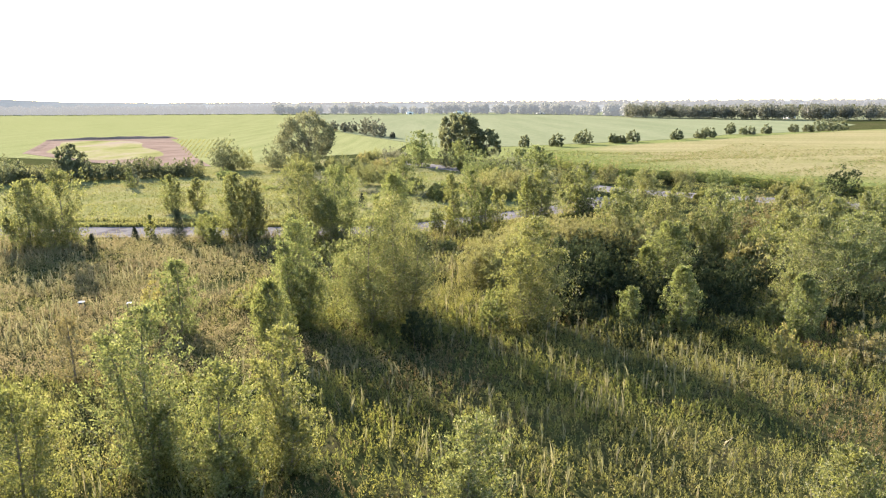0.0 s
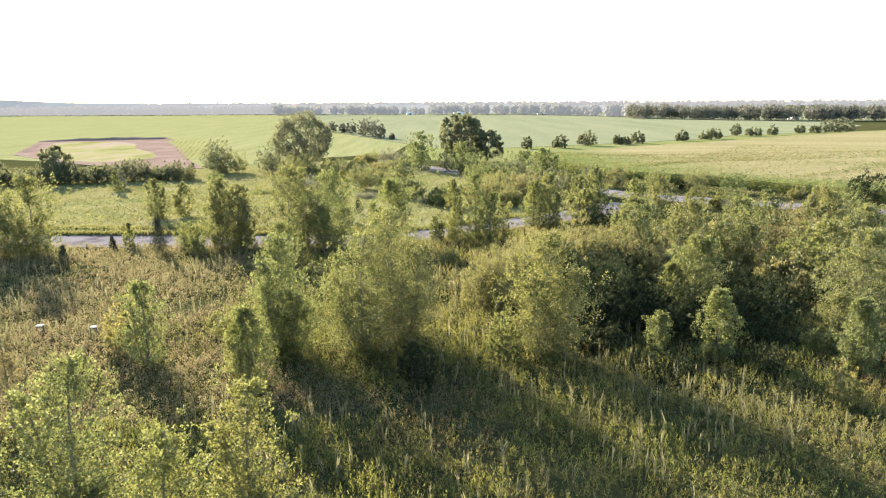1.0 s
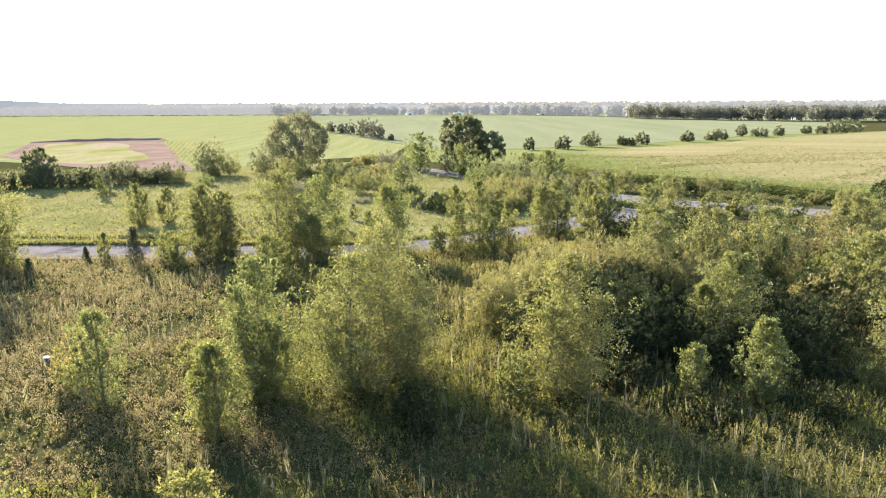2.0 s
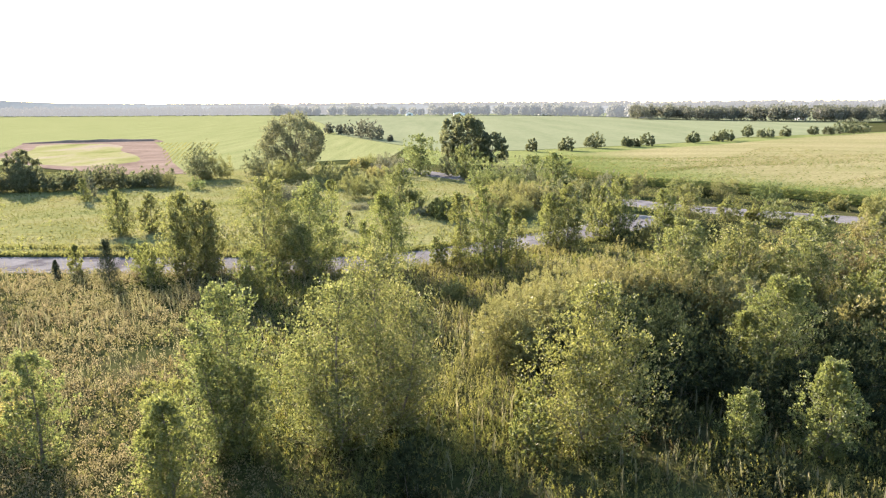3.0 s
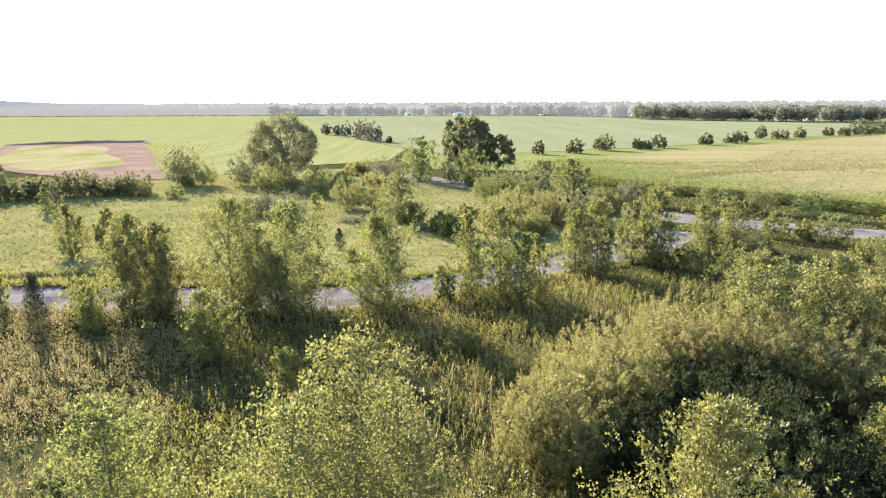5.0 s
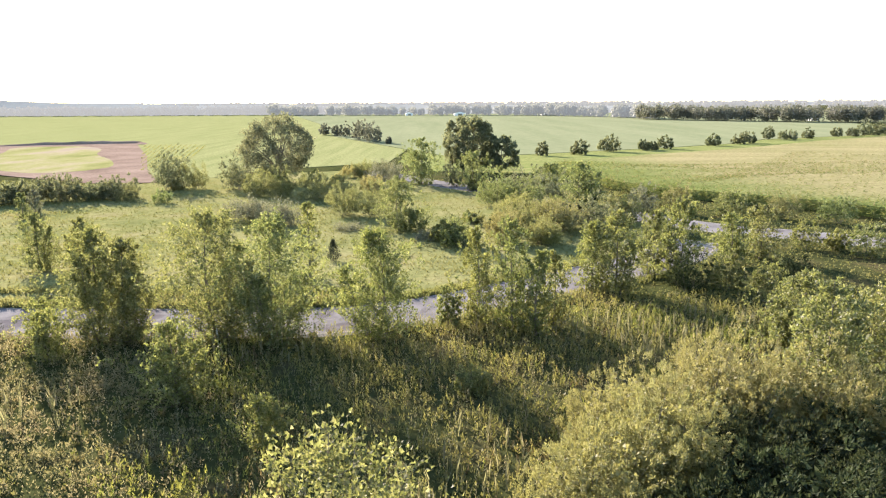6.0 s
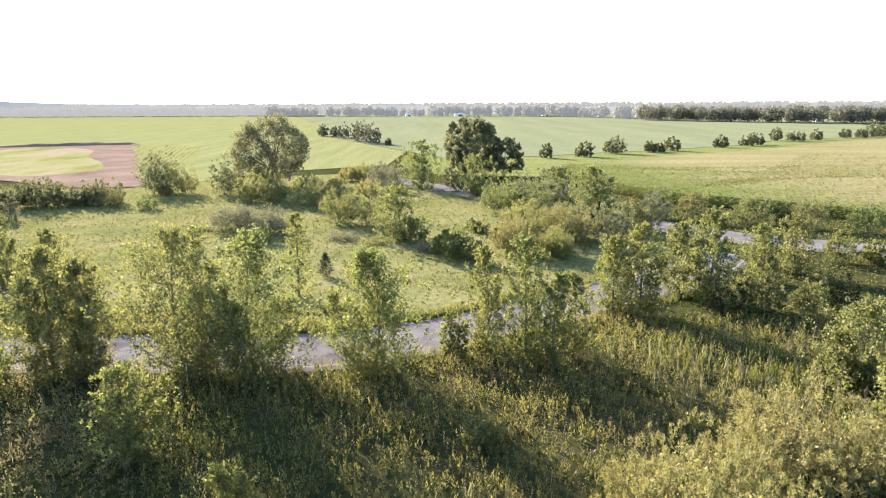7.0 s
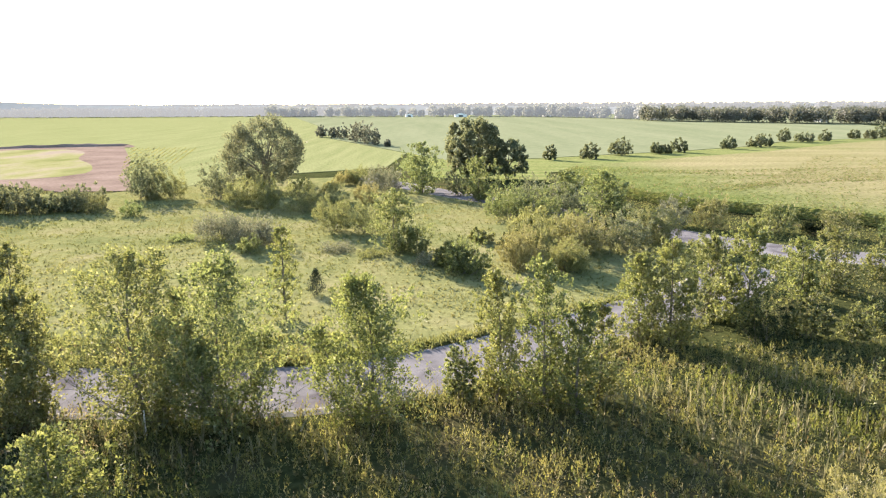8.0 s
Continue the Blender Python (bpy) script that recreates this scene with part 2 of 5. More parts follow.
CONCRETE = earthy("road_concrete", [(0.3, (0.130, 0.125, 0.132)), (0.7, (0.205, 0.197, 0.203))], 0.35, 9.0, fine=(0.85, 1.12), rough=0.85, bump=0.15, bump_dist=0.01, big=(0.45, [(0.34, (0.62, 0.60, 0.62)), (0.50, (1.0, 1.0, 1.0))]))
JOINT = earthy("joint_fill", [(0.3, (0.20, 0.19, 0.18)), (0.7, (0.28, 0.27, 0.25))], 2.0, 20.0)
WHITE = earthy("white_metal", [(0.3, (0.70, 0.70, 0.69)), (0.7, (0.80, 0.80, 0.79))], 1.0, 8.0, fine=(0.92, 1.05), rough=0.5, bump=0.05)
BOXGREY = earthy("box_grey", [(0.3, (0.10, 0.10, 0.10)), (0.7, (0.16, 0.155, 0.15))], 2.0, 14.0, rough=0.6, bump=0.05)
ROOFGREY = earthy("roof_metal", [(0.3, (0.30, 0.31, 0.33)), (0.7, (0.42, 0.43, 0.45))], 0.5, 4.0, rough=0.5)


# ---- mesh helpers ----
def mesh_np(name, verts, quads=None, tris=None):
    """A mesh from arrays of corners and of faces with four and with three corners."""
    me = bpy.data.meshes.new(name)
    verts = np.asarray(verts, dtype=np.float32).reshape(-1, 3)
    q = np.zeros((0, 4), np.int32) if quads is None else np.asarray(quads, np.int32).reshape(-1, 4)
    t = np.zeros((0, 3), np.int32) if tris is None else np.asarray(tris, np.int32).reshape(-1, 3)
    loops = np.concatenate([q.ravel(), t.ravel()])
    totals = np.concatenate([np.full(len(q), 4, np.int32), np.full(len(t), 3, np.int32)])
    me.vertices.add(len(verts))
    me.vertices.foreach_set("co", verts.ravel())
    me.loops.add(len(loops))
    me.loops.foreach_set("vertex_index", loops)
    me.polygons.add(len(totals))
    me.polygons.foreach_set("loop_start", np.concatenate([[0], np.cumsum(totals)[:-1]]).astype(np.int32))
    me.polygons.foreach_set("use_smooth", np.zeros(len(totals), bool))
    me.update(calc_edges=True)
    return me


def part_np(name, me, mat, parent=None, label=""):
    me.materials.append(mat)
    ob = new(name, me)
    if parent:
        ob.parent = parent
    return tagged(ob, label)


def part(name, bm, mat, parent=None, label=""):
    me = bpy.data.meshes.new(name)
    bm.to_mesh(me)
    bm.free()
    return part_np(name, me, mat, parent, label)


def unit(v):
    return v / np.maximum(np.linalg.norm(v, axis=-1, keepdims=True), 1e-6)


def leaves(rng, centres, along, length, width, facing=None, loose=0.75):
    """Three-cornered leaves: corners and faces. along: the way each leaf points; facing: where its upper side looks."""
    n = len(centres)
    a = unit(along)
    face = np.array([0, 0, 0.5]) if facing is None else facing
    side = unit(np.cross(a, unit(unit(rng.normal(size=(n, 3))) * (1.0 if facing is None else loose * 1.6) + face)))
    ln = (length * rng.uniform(0.65, 1.35, n))[:, None]
    wd = (width * rng.uniform(0.7, 1.3, n))[:, None]
    v = np.stack([centres - side * wd * 0.5 - a * ln * 0.4, centres + side * wd * 0.5 - a * ln * 0.3, centres + a * ln * 0.6], axis=1)
    return v.reshape(-1, 3), np.arange(3 * n).reshape(n, 3)


def tubes(lines, sides=4):
    """Round tapering tubes along lines of (points, first radius, last radius): corners and faces."""
    vs, fs, at = [], [], 0
    for pts, r0, r1 in lines:
        k = len(pts)
        ax = unit(pts[-1] - pts[0])
        e1 = unit(np.cross(ax, np.array([0.31, 0.92, 0.21])))
        e2 = np.cross(ax, e1)
        ang = np.arange(sides) * 2 * math.pi / sides
        ring = np.cos(ang)[:, None] * e1 + np.sin(ang)[:, None] * e2
        rad = np.linspace(r0, r1, k)
        vs.append((pts[:, None, :] + rad[:, None, None] * ring[None]).reshape(-1, 3))
        i = np.arange(k - 1)[:, None] * sides
        j = np.arange(sides)[None]
        j2 = (j + 1) % sides
        fs.append((at + np.stack([i + j, i + j2, i + sides + j2, i + sides + j], -1)).reshape(-1, 4))
        at += k * sides
    return np.concatenate(vs), np.concatenate(fs)


def bent(a, b, sag, k):
    """A line of k points from a to b that bows by sag."""
    u = np.linspace(0, 1, k)[:, None]
    return a + (b - a) * u + sag * (4 * u * (1 - u))


# ---- kinds of plants ----
def clumps(rng, centres, ways, sizes, per, tall=1.3, up=0.45, out=None, outward=0.5, puff=0.6):
    """Leaves gathered in clumps: places, the way each leaf points and where its upper side looks."""
    n = len(centres)
    d = rng.normal(size=(n, per, 3))
    d = d / np.maximum(np.linalg.norm(d, axis=2, keepdims=True), 1e-6) * rng.uniform(0.35, 1.0, (n, per, 1)) ** 0.5
    along = (d * ways[:, None, :]).sum(axis=2, keepdims=True)
    q = d + ways[:, None, :] * along * (tall - 1.0)
    p = centres[:, None, :] + q * sizes[:, None, None]
    face = d * puff + np.array([0, 0, up])
    if out is not None:
        face = face + out[:, None, :] * outward
    way = ways[:, None, :] * 0.9 + d * 0.8 + rng.normal(size=(n, per, 3)) * 0.35
    return p.reshape(-1, 3), way.reshape(-1, 3), face.reshape(-1, 3)


def poplar(rng, h, w, stems=2, count=5000, leaf=0.17, low=0.03, name="poplar_tree", mat="poplar", full=False):
    """A young broad-leaved tree: several rising leaders with steep branches of uneven reach, each strung with clumps of leaves."""
    lines, cs, ws, ss, os_ = [], [], [], [], []
    per = 24 if count > 9000 else 18
    each = 5
    total = max(14, count // per // each)
    share = np.array([1.9] + [rng.uniform(0.45, 0.85) for _ in range(stems - 1)])
    r0 = 0.012 * h / stems ** 0.35
    turn0 = rng.uniform(0, 6.283)
    for s in range(stems):
        az = turn0 + rng.uniform(-0.5, 0.5) + s * 2.4
        off = 0.0 if stems == 1 else w * (rng.uniform(0.03, 0.10) if s == 0 else rng.uniform(0.18, 0.32))
        sh = h if s == 0 else h * (rng.uniform(0.45, 0.82) if full else rng.uniform(0.42, 0.86))
        wide = w * (1.05 if s == 0 else rng.uniform(0.50, 0.68))
        base = np.array([math.cos(az), math.sin(az), 0]) * (0.02 * w + 0.15 * off)
        top = np.array([math.cos(az) * off, math.sin(az) * off, sh])
        stem = bent(base, top, np.array([rng.normal() * 0.04, rng.normal() * 0.04, 0]) * w, 8)
        lines.append((stem, r0 * share[s] ** 0.5, 0.012))
        k = max(10, int(total * share[s] / share.sum()))
        for b in range(k):
            f = low + (0.97 - low) * ((b + rng.uniform(0, 1)) / k) ** (1.12 if full else 0.98)
            prof = min(1.0, 0.58 + 1.5 * f) * (1.0 - max(0.0, (f - 0.26) / 0.74)) ** 0.72 + 0.12
            if full:
                prof = min(1.0, 0.66 + 1.3 * f) * (1.0 - max(0.0, (f - 0.36) / 0.64)) ** 0.74 + 0.07
            ba = b * 2.39996 + rng.uniform(-0.6, 0.6)
            bough = 1.0 + 0.34 * math.sin(2.0 * ba + 11.0 * f + turn0) if full else 1.0
            reach = prof * wide * 0.5 * bough * rng.uniform(0.50, 1.0) * (1.34 if rng.uniform() < 0.16 else 1.0)
            rise = rng.uniform(0.5, 1.5) * (0.35 + 0.65 * min(1.0, f / 0.25))
            st = np.array([np.interp(max(0.0, f - 0.5 * rise * reach / sh), np.linspace(0, 1, 8), stem[:, i]) for i in range(3)])
            d = np.array([math.cos(ba), math.sin(ba), rise])
            en = st + d * reach
            en[2] = min(en[2], sh * (1.03 - 0.30 * reach / (0.5 * wide)))
            line = bent(st, en, np.array([0, 0, -0.07 * reach]), 4)
            if b % 2 == 0:
                lines.append((line, r0 * 0.4 * (1 - 0.75 * f) + 0.006, 0.005))
            u = np.sqrt(np.linspace(0.10, 1.0, each))[:, None] + rng.uniform(-0.08, 0.06, (each, 1))
            c = st + (en - st) * u + rng.normal(size=(each, 3)) * 0.15 * reach
            c[:, 2] = np.maximum(c[:, 2], 0.12)
            cs.append(c)
            ws.append(unit(d * 0.5 + np.array([0, 0, 0.7]) + rng.normal(size=(each, 3)) * 0.3))
            ss.append((0.034 * w + 0.10) * rng.uniform(0.6, 1.35, each) * (1.1 - 0.35 * f))
            os_.append(np.repeat(unit(np.array([d[0], d[1], 0.6]))[None], each, 0))
    c, wy, sz, out = np.concatenate(cs), np.concatenate(ws), np.concatenate(ss), np.concatenate(os_)
    p, way, face = clumps(rng, c, wy, sz, per, 1.35, 0.5, out, 0.3)
    return finish(rng, name, lines, p, way, face, leaf * 1.05, leaf * 0.95, mat, h, w, 0.7)


def round_tree(rng, h, w, limbs=7, count=20000, leaf=0.36, low=0.12, name="large_tree", mat="oak", open_=0.0):
    """An old tree: a forked trunk, long limbs and a lumpy round crown with gaps between its clumps."""
    fork = np.array([0, 0, h * 0.2])
    lines = [(bent(np.zeros(3), fork, np.array([0.03 * w, 0, 0]), 6), 0.030 * h, 0.022 * h)]
    cs, ws, ss, os_ = [], [], [], []
    per = 30
    heads = limbs * 5
    k = max(3, count // per // heads)
    mid, r = np.array([0, 0, h * (0.5 + low * 0.5)]), np.array([0.5 * w, 0.5 * w, h * (0.5 - low * 0.5)])
    for i in range(heads):
        z = 1.0 - 1.9 * (i + 0.5) / heads
        a = i * 2.39996 + rng.uniform(-0.3, 0.3)
        d = np.array([math.cos(a) * math.sqrt(max(0.0, 1 - z * z)), math.sin(a) * math.sqrt(max(0.0, 1 - z * z)), z])
        e = mid + d * r * rng.uniform(0.66, 0.88)
        if i % 5 == 0:
            lines.append((bent(fork * rng.uniform(0.7, 1.0), e, np.array([0, 0, 0.06 * h]), 6), 0.016 * h, 0.02))
        else:
            lines.append((bent(fork + (mid - fork) * rng.uniform(0.1, 0.9), e, np.array([0, 0, 0.03 * h]), 4), 0.007 * h, 0.015))
        head = 0.15 * w * rng.uniform(0.75, 1.2) * (1 - 0.25 * open_)
        dd = unit(rng.normal(size=(k, 3)) + d * 0.5)
        cs.append(e + dd * head * rng.uniform(0.45, 1.0, (k, 1)))
        ws.append(unit(dd + np.array([0, 0, 0.8])))
        ss.append(np.full(k, 0.034 * w + 0.12) * rng.uniform(0.7, 1.3, k))
        os_.append(unit(d + dd * 0.8))
    p, way, face = clumps(rng, np.concatenate(cs), np.concatenate(ws), np.concatenate(ss), per, 1.1, 0.5, np.concatenate(os_), 0.4)
    p[:, 2] = np.maximum(p[:, 2], 0.1)
    return finish(rng, name, lines, p, way, face, leaf * 1.05, leaf * 0.9, mat, h, w, 0.5)


def shrub(rng, h, w, count=4000, leaf=0.2, slim=0.35, lumps=4, name="bush", mat="willow"):
    """A bushy mound: several rounded heads, each of many small tufts of leaves round a denser core, on shoots from the base."""
    feathery = mat in ("willow", "olive", "grey")
    lines, cs, ws, ss, os_, core = [], [], [], [], [], []
    per = 44 if feathery else 22
    tufts = max(30, count // per)
    for i in range(lumps):
        a = i * 2.4 + rng.uniform(0, 1)
        rr = 0.0 if i == 0 else w * rng.uniform(0.20, 0.33)
        hh = h if i == 0 else h * rng.uniform(0.58, 0.92)
        hr = w * 0.5 - rr * rng.uniform(0.62, 0.9)
        at = np.array([math.cos(a) * rr, math.sin(a) * rr, hh * 0.46])
        size = np.array([hr, hr, hh * 0.54])
        k = max(8, tufts // lumps)
        az, cz = rng.uniform(0, 6.283, k), rng.uniform(-0.75, 1.0, k)
        sz = np.sqrt(1 - cz * cz)
        d = np.stack([sz * np.cos(az), sz * np.sin(az), cz], 1)
        lumpy = 1 + 0.13 * np.sin(4 * d[:, 0] + 3 * a) * np.sin(5 * d[:, 1] + a) + 0.10 * np.sin(7 * d[:, 2] + 6 * d[:, 0])
        e = at + d * size * (lumpy * rng.uniform(0.74, 0.98, k))[:, None]
        cs.append(e)
        ws.append(unit(d * 0.8 + np.array([0, 0, 0.95 if feathery else 0.7]) + rng.normal(size=(k, 3)) * 0.25))
        ss.append(max(0.12, (0.62 if feathery else 0.60) * w / tufts ** 0.5) * rng.uniform(0.6, 1.4, k))
        os_.append(d)
        n = max(24, count // lumps // 7)
        u = unit(rng.normal(size=(n, 3)))
        core.append(at + u * size * rng.uniform(0.2, 0.66, (n, 1)))
        for j in range(0, k, 14):
            st = np.array([at[0] * 0.5 + rng.normal() * 0.05 * w, at[1] * 0.5 + rng.normal() * 0.05 * w, 0])
            lines.append((bent(st, e[j], np.array([0, 0, 0.05 * h]), 4), 0.010 * h ** 0.5 + 0.008, 0.006))
    p, way, face = clumps(rng, np.concatenate(cs), np.concatenate(ws), np.concatenate(ss), per, 1.7 if feathery else 1.2, 0.45, np.concatenate(os_), 0.7 if feathery else 0.5, 1.3 if feathery else 0.7)
    p[:, 2] = np.maximum(p[:, 2], 0.05)
    q = np.concatenate(core)
    q[:, 2] = np.maximum(q[:, 2], 0.1)
    return finish(rng, name, lines, p, way, face, leaf * 1.25, leaf * 1.5 * slim, mat, h, w, 0.28 if feathery else 0.55, q)


def cedar(rng, h, w, count=1500, name="cedar_tree", mat="cedar"):
    """A small narrow evergreen: a pointed spire of upright sprays."""
    lines = [(bent(np.zeros(3), np.array([0, 0, h * 0.97]), np.array([0.02, 0, 0]), 6), 0.012 * h, 0.006)]
    k = count // 14
    f = rng.uniform(0, 1, k) ** 0.85
    prof = 0.5 * w * np.minimum(1.0, 0.5 + 2.5 * f) * (1 - f) ** 0.7 * rng.uniform(0.3, 1.1, k)
    az = rng.uniform(0, 6.283, k)
    o = np.stack([np.cos(az), np.sin(az), np.zeros(k)], 1)
    c = o * prof[:, None] + np.array([0, 0, 1.0]) * (0.06 * h + f * 0.93 * h)[:, None]
    p, way, face = clumps(rng, c, unit(o * 0.35 + np.array([0, 0, 1.0])), np.full(k, 0.05 * h + 0.03), 14, 1.8, 0.3, o, 0.8)
    return finish(rng, name, lines, p, way, face, 0.03 * h + 0.06, 0.05, mat, h, w, 0.5)


def finish(rng, name, lines, p, way, face, ln, wd, mat, h, w, loose, core=None):
    thing = new(name)
    wide = 0.5 * w / np.percentile(np.hypot(p[:, 0], p[:, 1]), 95)
    tall = h / np.percentile(p[:, 2], 99.6)
    fit = np.array([wide, wide, tall])
    lean = 0.8 * p.mean(axis=0) / max(p[:, 2].mean(), 0.1)
    lean[2] = 0
    p = (p - p[:, 2:3] * lean) * fit
    for q in [q for q in lines if len(q[0]) > 4]:
        v, f = tubes([q], 6)
        part_np("trunk", mesh_np("trunk", (v - v[:, 2:3] * lean) * fit, f), BARK, thing)
    rest = [q for q in lines if len(q[0]) <= 4]
    if rest:
        v, f = tubes(rest, 3)
        part_np("branch_framework", mesh_np("branch_framework", (v - v[:, 2:3] * lean) * fit, f), BARK, thing)["kind"] = "stuff"
    v, f = leaves(rng, p, way, ln, wd, face, loose)
    if core is not None:
        c = (core - core[:, 2:3] * lean) * fit
        big = min(0.026 * w + 0.07, 1.5 * ln)
        v2, f2 = leaves(rng, c, rng.normal(size=c.shape) + np.array([0, 0, 0.4]), big, big * 0.8, unit(c - np.array([0, 0, 0.4 * h])), 0.6)
        v2[:, 2] = np.maximum(v2[:, 2], 0.02)
        v, f = np.concatenate([v, v2]), np.concatenate([f, f2 + len(v)])
    part_np("crown", mesh_np("crown", v, None, f), LEAF[mat], thing)
    return thing


def stand(thing, x, y, label, category="tree", group="", z=GROUND - 0.05, turn=0.0):
    thing.matrix_basis = pose(x, y, z, 0, 0, turn)
    return tagged(thing, label, category, group)


# ---- the lie of the land ----
def spline(points, step=1.0):
    """An even line through points (Catmull-Rom)."""
    p = np.array(points, float)
    p = np.vstack([2 * p[0] - p[1], p, 2 * p[-1] - p[-2]])
    out = []
    for i in range(1, len(p) - 2):
        k = max(2, int(np.linalg.norm(p[i + 1] - p[i]) / step))
        for u in np.arange(k) / k:
            out.append(0.5 * ((2 * p[i]) + (-p[i - 1] + p[i + 1]) * u + (2 * p[i - 1] - 5 * p[i] + 4 * p[i + 1] - p[i + 2]) * u * u
                              + (-p[i - 1] + 3 * p[i] - 3 * p[i + 1] + p[i + 2]) * u ** 3))
    out.append(p[-2])
    return np.array(out)


ROAD_A = spline([(-140, 94), (-80, 92.2), (-40, 91.3), (-26, 90.8), (-12, 90.9), (-3.7, 93.4), (3, 97.2), (13, 104.3), (22, 110.6), (28, 117), (31.5, 122)])
ROAD_B = spline([(120, 92), (80, 107), (60, 118), (47, 125.5), (38, 131), (30, 140.5), (18, 158), (8, 172), (-1, 183), (-12, 199), (-24, 214)])
ROAD_HALF = 3.15


def off_road(x, y):
    """How far each place lies from the nearer road's middle."""
    d = np.full(len(x), 1e9)
    for line in (ROAD_A, ROAD_B):
        for q in line[::2]:
            d = np.minimum(d, (x - q[0]) ** 2 + (y - q[1]) ** 2)
    return np.sqrt(d)


def sheet(name, outline, z, mat, label, category, thick=0.05):
    """A flat piece of land with the given outline and a little thickness."""
    bm = bmesh.new()
    face = bm.faces.new([bm.verts.new((x, y, z)) for x, y in outline])
    if face.normal.z < 0:
        face.normal_flip()
    bm.normal_update()
    if face.normal.z < 0:
        face.normal_flip()
    ext = bmesh.ops.extrude_face_region(bm, geom=[face])
    for v in [g for g in ext["geom"] if isinstance(g, bmesh.types.BMVert)]:
        v.co.z += thick
    bmesh.ops.triangulate(bm, faces=[f for f in bm.faces if len(f.verts) > 4])
    bmesh.ops.recalc_face_normals(bm, faces=bm.faces)
    return tagged(part(name, bm, mat), label, category, kind="structure")


# ground: one sheet to the horizon, finer and slightly uneven near by
def ground_sheet():
    gx = np.concatenate([[-4500, -2500, -1200, -600, -300], np.arange(-150, 151, 5.0), [300, 600, 1200, 2500, 4500]])
    gy = np.concatenate([[-1500, -400, -100], np.arange(-20, 260, 5.0), [400, 700, 1200, 2500, 4600]])
    X, Y = np.meshgrid(gx, gy)
    Z = GROUND - 0.02 - 0.05 * np.abs(np.sin(X * 0.13 + 1.3 * np.sin(Y * 0.07)) * np.cos(Y * 0.11))
    far = (np.abs(X) > 150) | (Y > 255)
    Z[far] = GROUND - 0.03
    nx, ny = len(gx), len(gy)
    i = np.arange(ny - 1)[:, None] * nx + np.arange(nx - 1)[None]
    q = np.stack([i, i + 1, i + nx + 1, i + nx], -1).reshape(-1, 4)
    ob = part_np("ground", mesh_np("ground", np.stack([X, Y, Z], -1).reshape(-1, 3), q), SOIL)
    tagged(ob, "weedy grassland soil in green and brown patches", "ground", kind="structure")


ground_sheet()

sheet("field_far", [(-15, 296), (-60, 400), (-111, 630), (-240, 1100), (700, 1100), (620, 640), (330, 575), (300, 480), (217, 383), (152, 352), (127, 324), (84, 296), (59, 284), (30, 268), (0, 262)],
      GROUND - 0.01, FARFIELD, "pale green far crop field below the woods", "field", 0.08)
sheet("field_left", [(-40, 224), (-18, 238), (-15, 293), (-60, 398), (-111, 628), (-240, 1100), (-1000, 1100), (-1000, 260), (-300, 215), (-200, 235), (-150, 225), (-62, 187), (-56, 205)],
      GROUND - 0.01, FIELD, "bright green low bean crop in rows", "field", 0.10)
sheet("field_strip", [(22, 205), (26, 222), (60, 238), (100, 264), (150, 304), (215, 345), (700, 540), (700, 600), (217, 381), (152, 350), (127, 322), (84, 294), (59, 282), (30, 266), (0, 260), (-13.5, 290), (-14.5, 242), (-8, 214), (6, 207)],
      GROUND - 0.01, STRIP, "bright green mown grass strip beside the corn", "grass", 0.12)
sheet("soil_patch", [(-152, 240), (-194, 326), (-143, 344), (-104, 267), (-84, 222), (-67, 189), (-82, 188), (-114, 206)],
      GROUND + 0.06, DIRT, "bare brown soil round a grassy middle", "soil", 0.1)
sheet("grass_patch", [tuple(q) for q in spline([(-150, 248), (-166, 285), (-180, 316), (-158, 322), (-140, 306), (-126, 276), (-108, 250), (-97, 226), (-104, 212), (-120, 216), (-150, 248)], 6.0)[:-1]],
      GROUND + 0.07, PITGRASS, "yellow-green grass within the bare soil", "grass", 0.12)

sheet("meadow", [(-260, 150), (-150, 97), (-26, 95), (-4, 98), (13, 109), (24, 119), (30, 132), (24, 145), (10, 164), (-4, 182), (-28, 214), (-60, 203), (-72, 184), (-150, 190)],
      GROUND - 0.02, MEADOW, "bright yellow-green meadow of low grass", "meadow", 0.05)

# soil bank along the far rim of the bare patch
def bank(name, line, height, width, label):
    p = spline(line, 4.0)
    rng = np.random.default_rng(5)
    d = unit(np.gradient(p, axis=0))
    nrm = np.stack([-d[:, 1], d[:, 0]], 1)
    rows_ = []
    for off, hz in ((-0.5, 0.0), (-0.2, 0.75), (0.05, 1.0), (0.3, 0.6), (0.6, 0.0)):
        wob = rng.uniform(0.75, 1.2, len(p)) * np.sin(np.linspace(0.15, math.pi - 0.05, len(p))) ** 0.5
        xy = p + nrm * (off * width)
        rows_.append(np.column_stack([xy, GROUND - 0.02 + height * hz * wob]))
    v = np.stack(rows_, 1)
    k, m = v.shape[:2]
    i = np.arange(k - 1)[:, None] * m + np.arange(m - 1)[None]
    q = np.stack([i, i + m, i + m + 1, i + 1], -1).reshape(-1, 4)
    tagged(part_np(name, mesh_np(name, v.reshape(-1, 3), q), DIRT), label, "soil bank", kind="structure")


bank("bank_far", [(-196, 326), (-175, 336), (-150, 344), (-141, 344), (-137, 334)], 1.4, 5.0, "low bank of dug brown soil at the field's rim")
bank("bank_near", [(-152, 240), (-172, 282), (-194, 326)], 0.7, 4.0, "low ridge of dug brown soil at the patch's side")


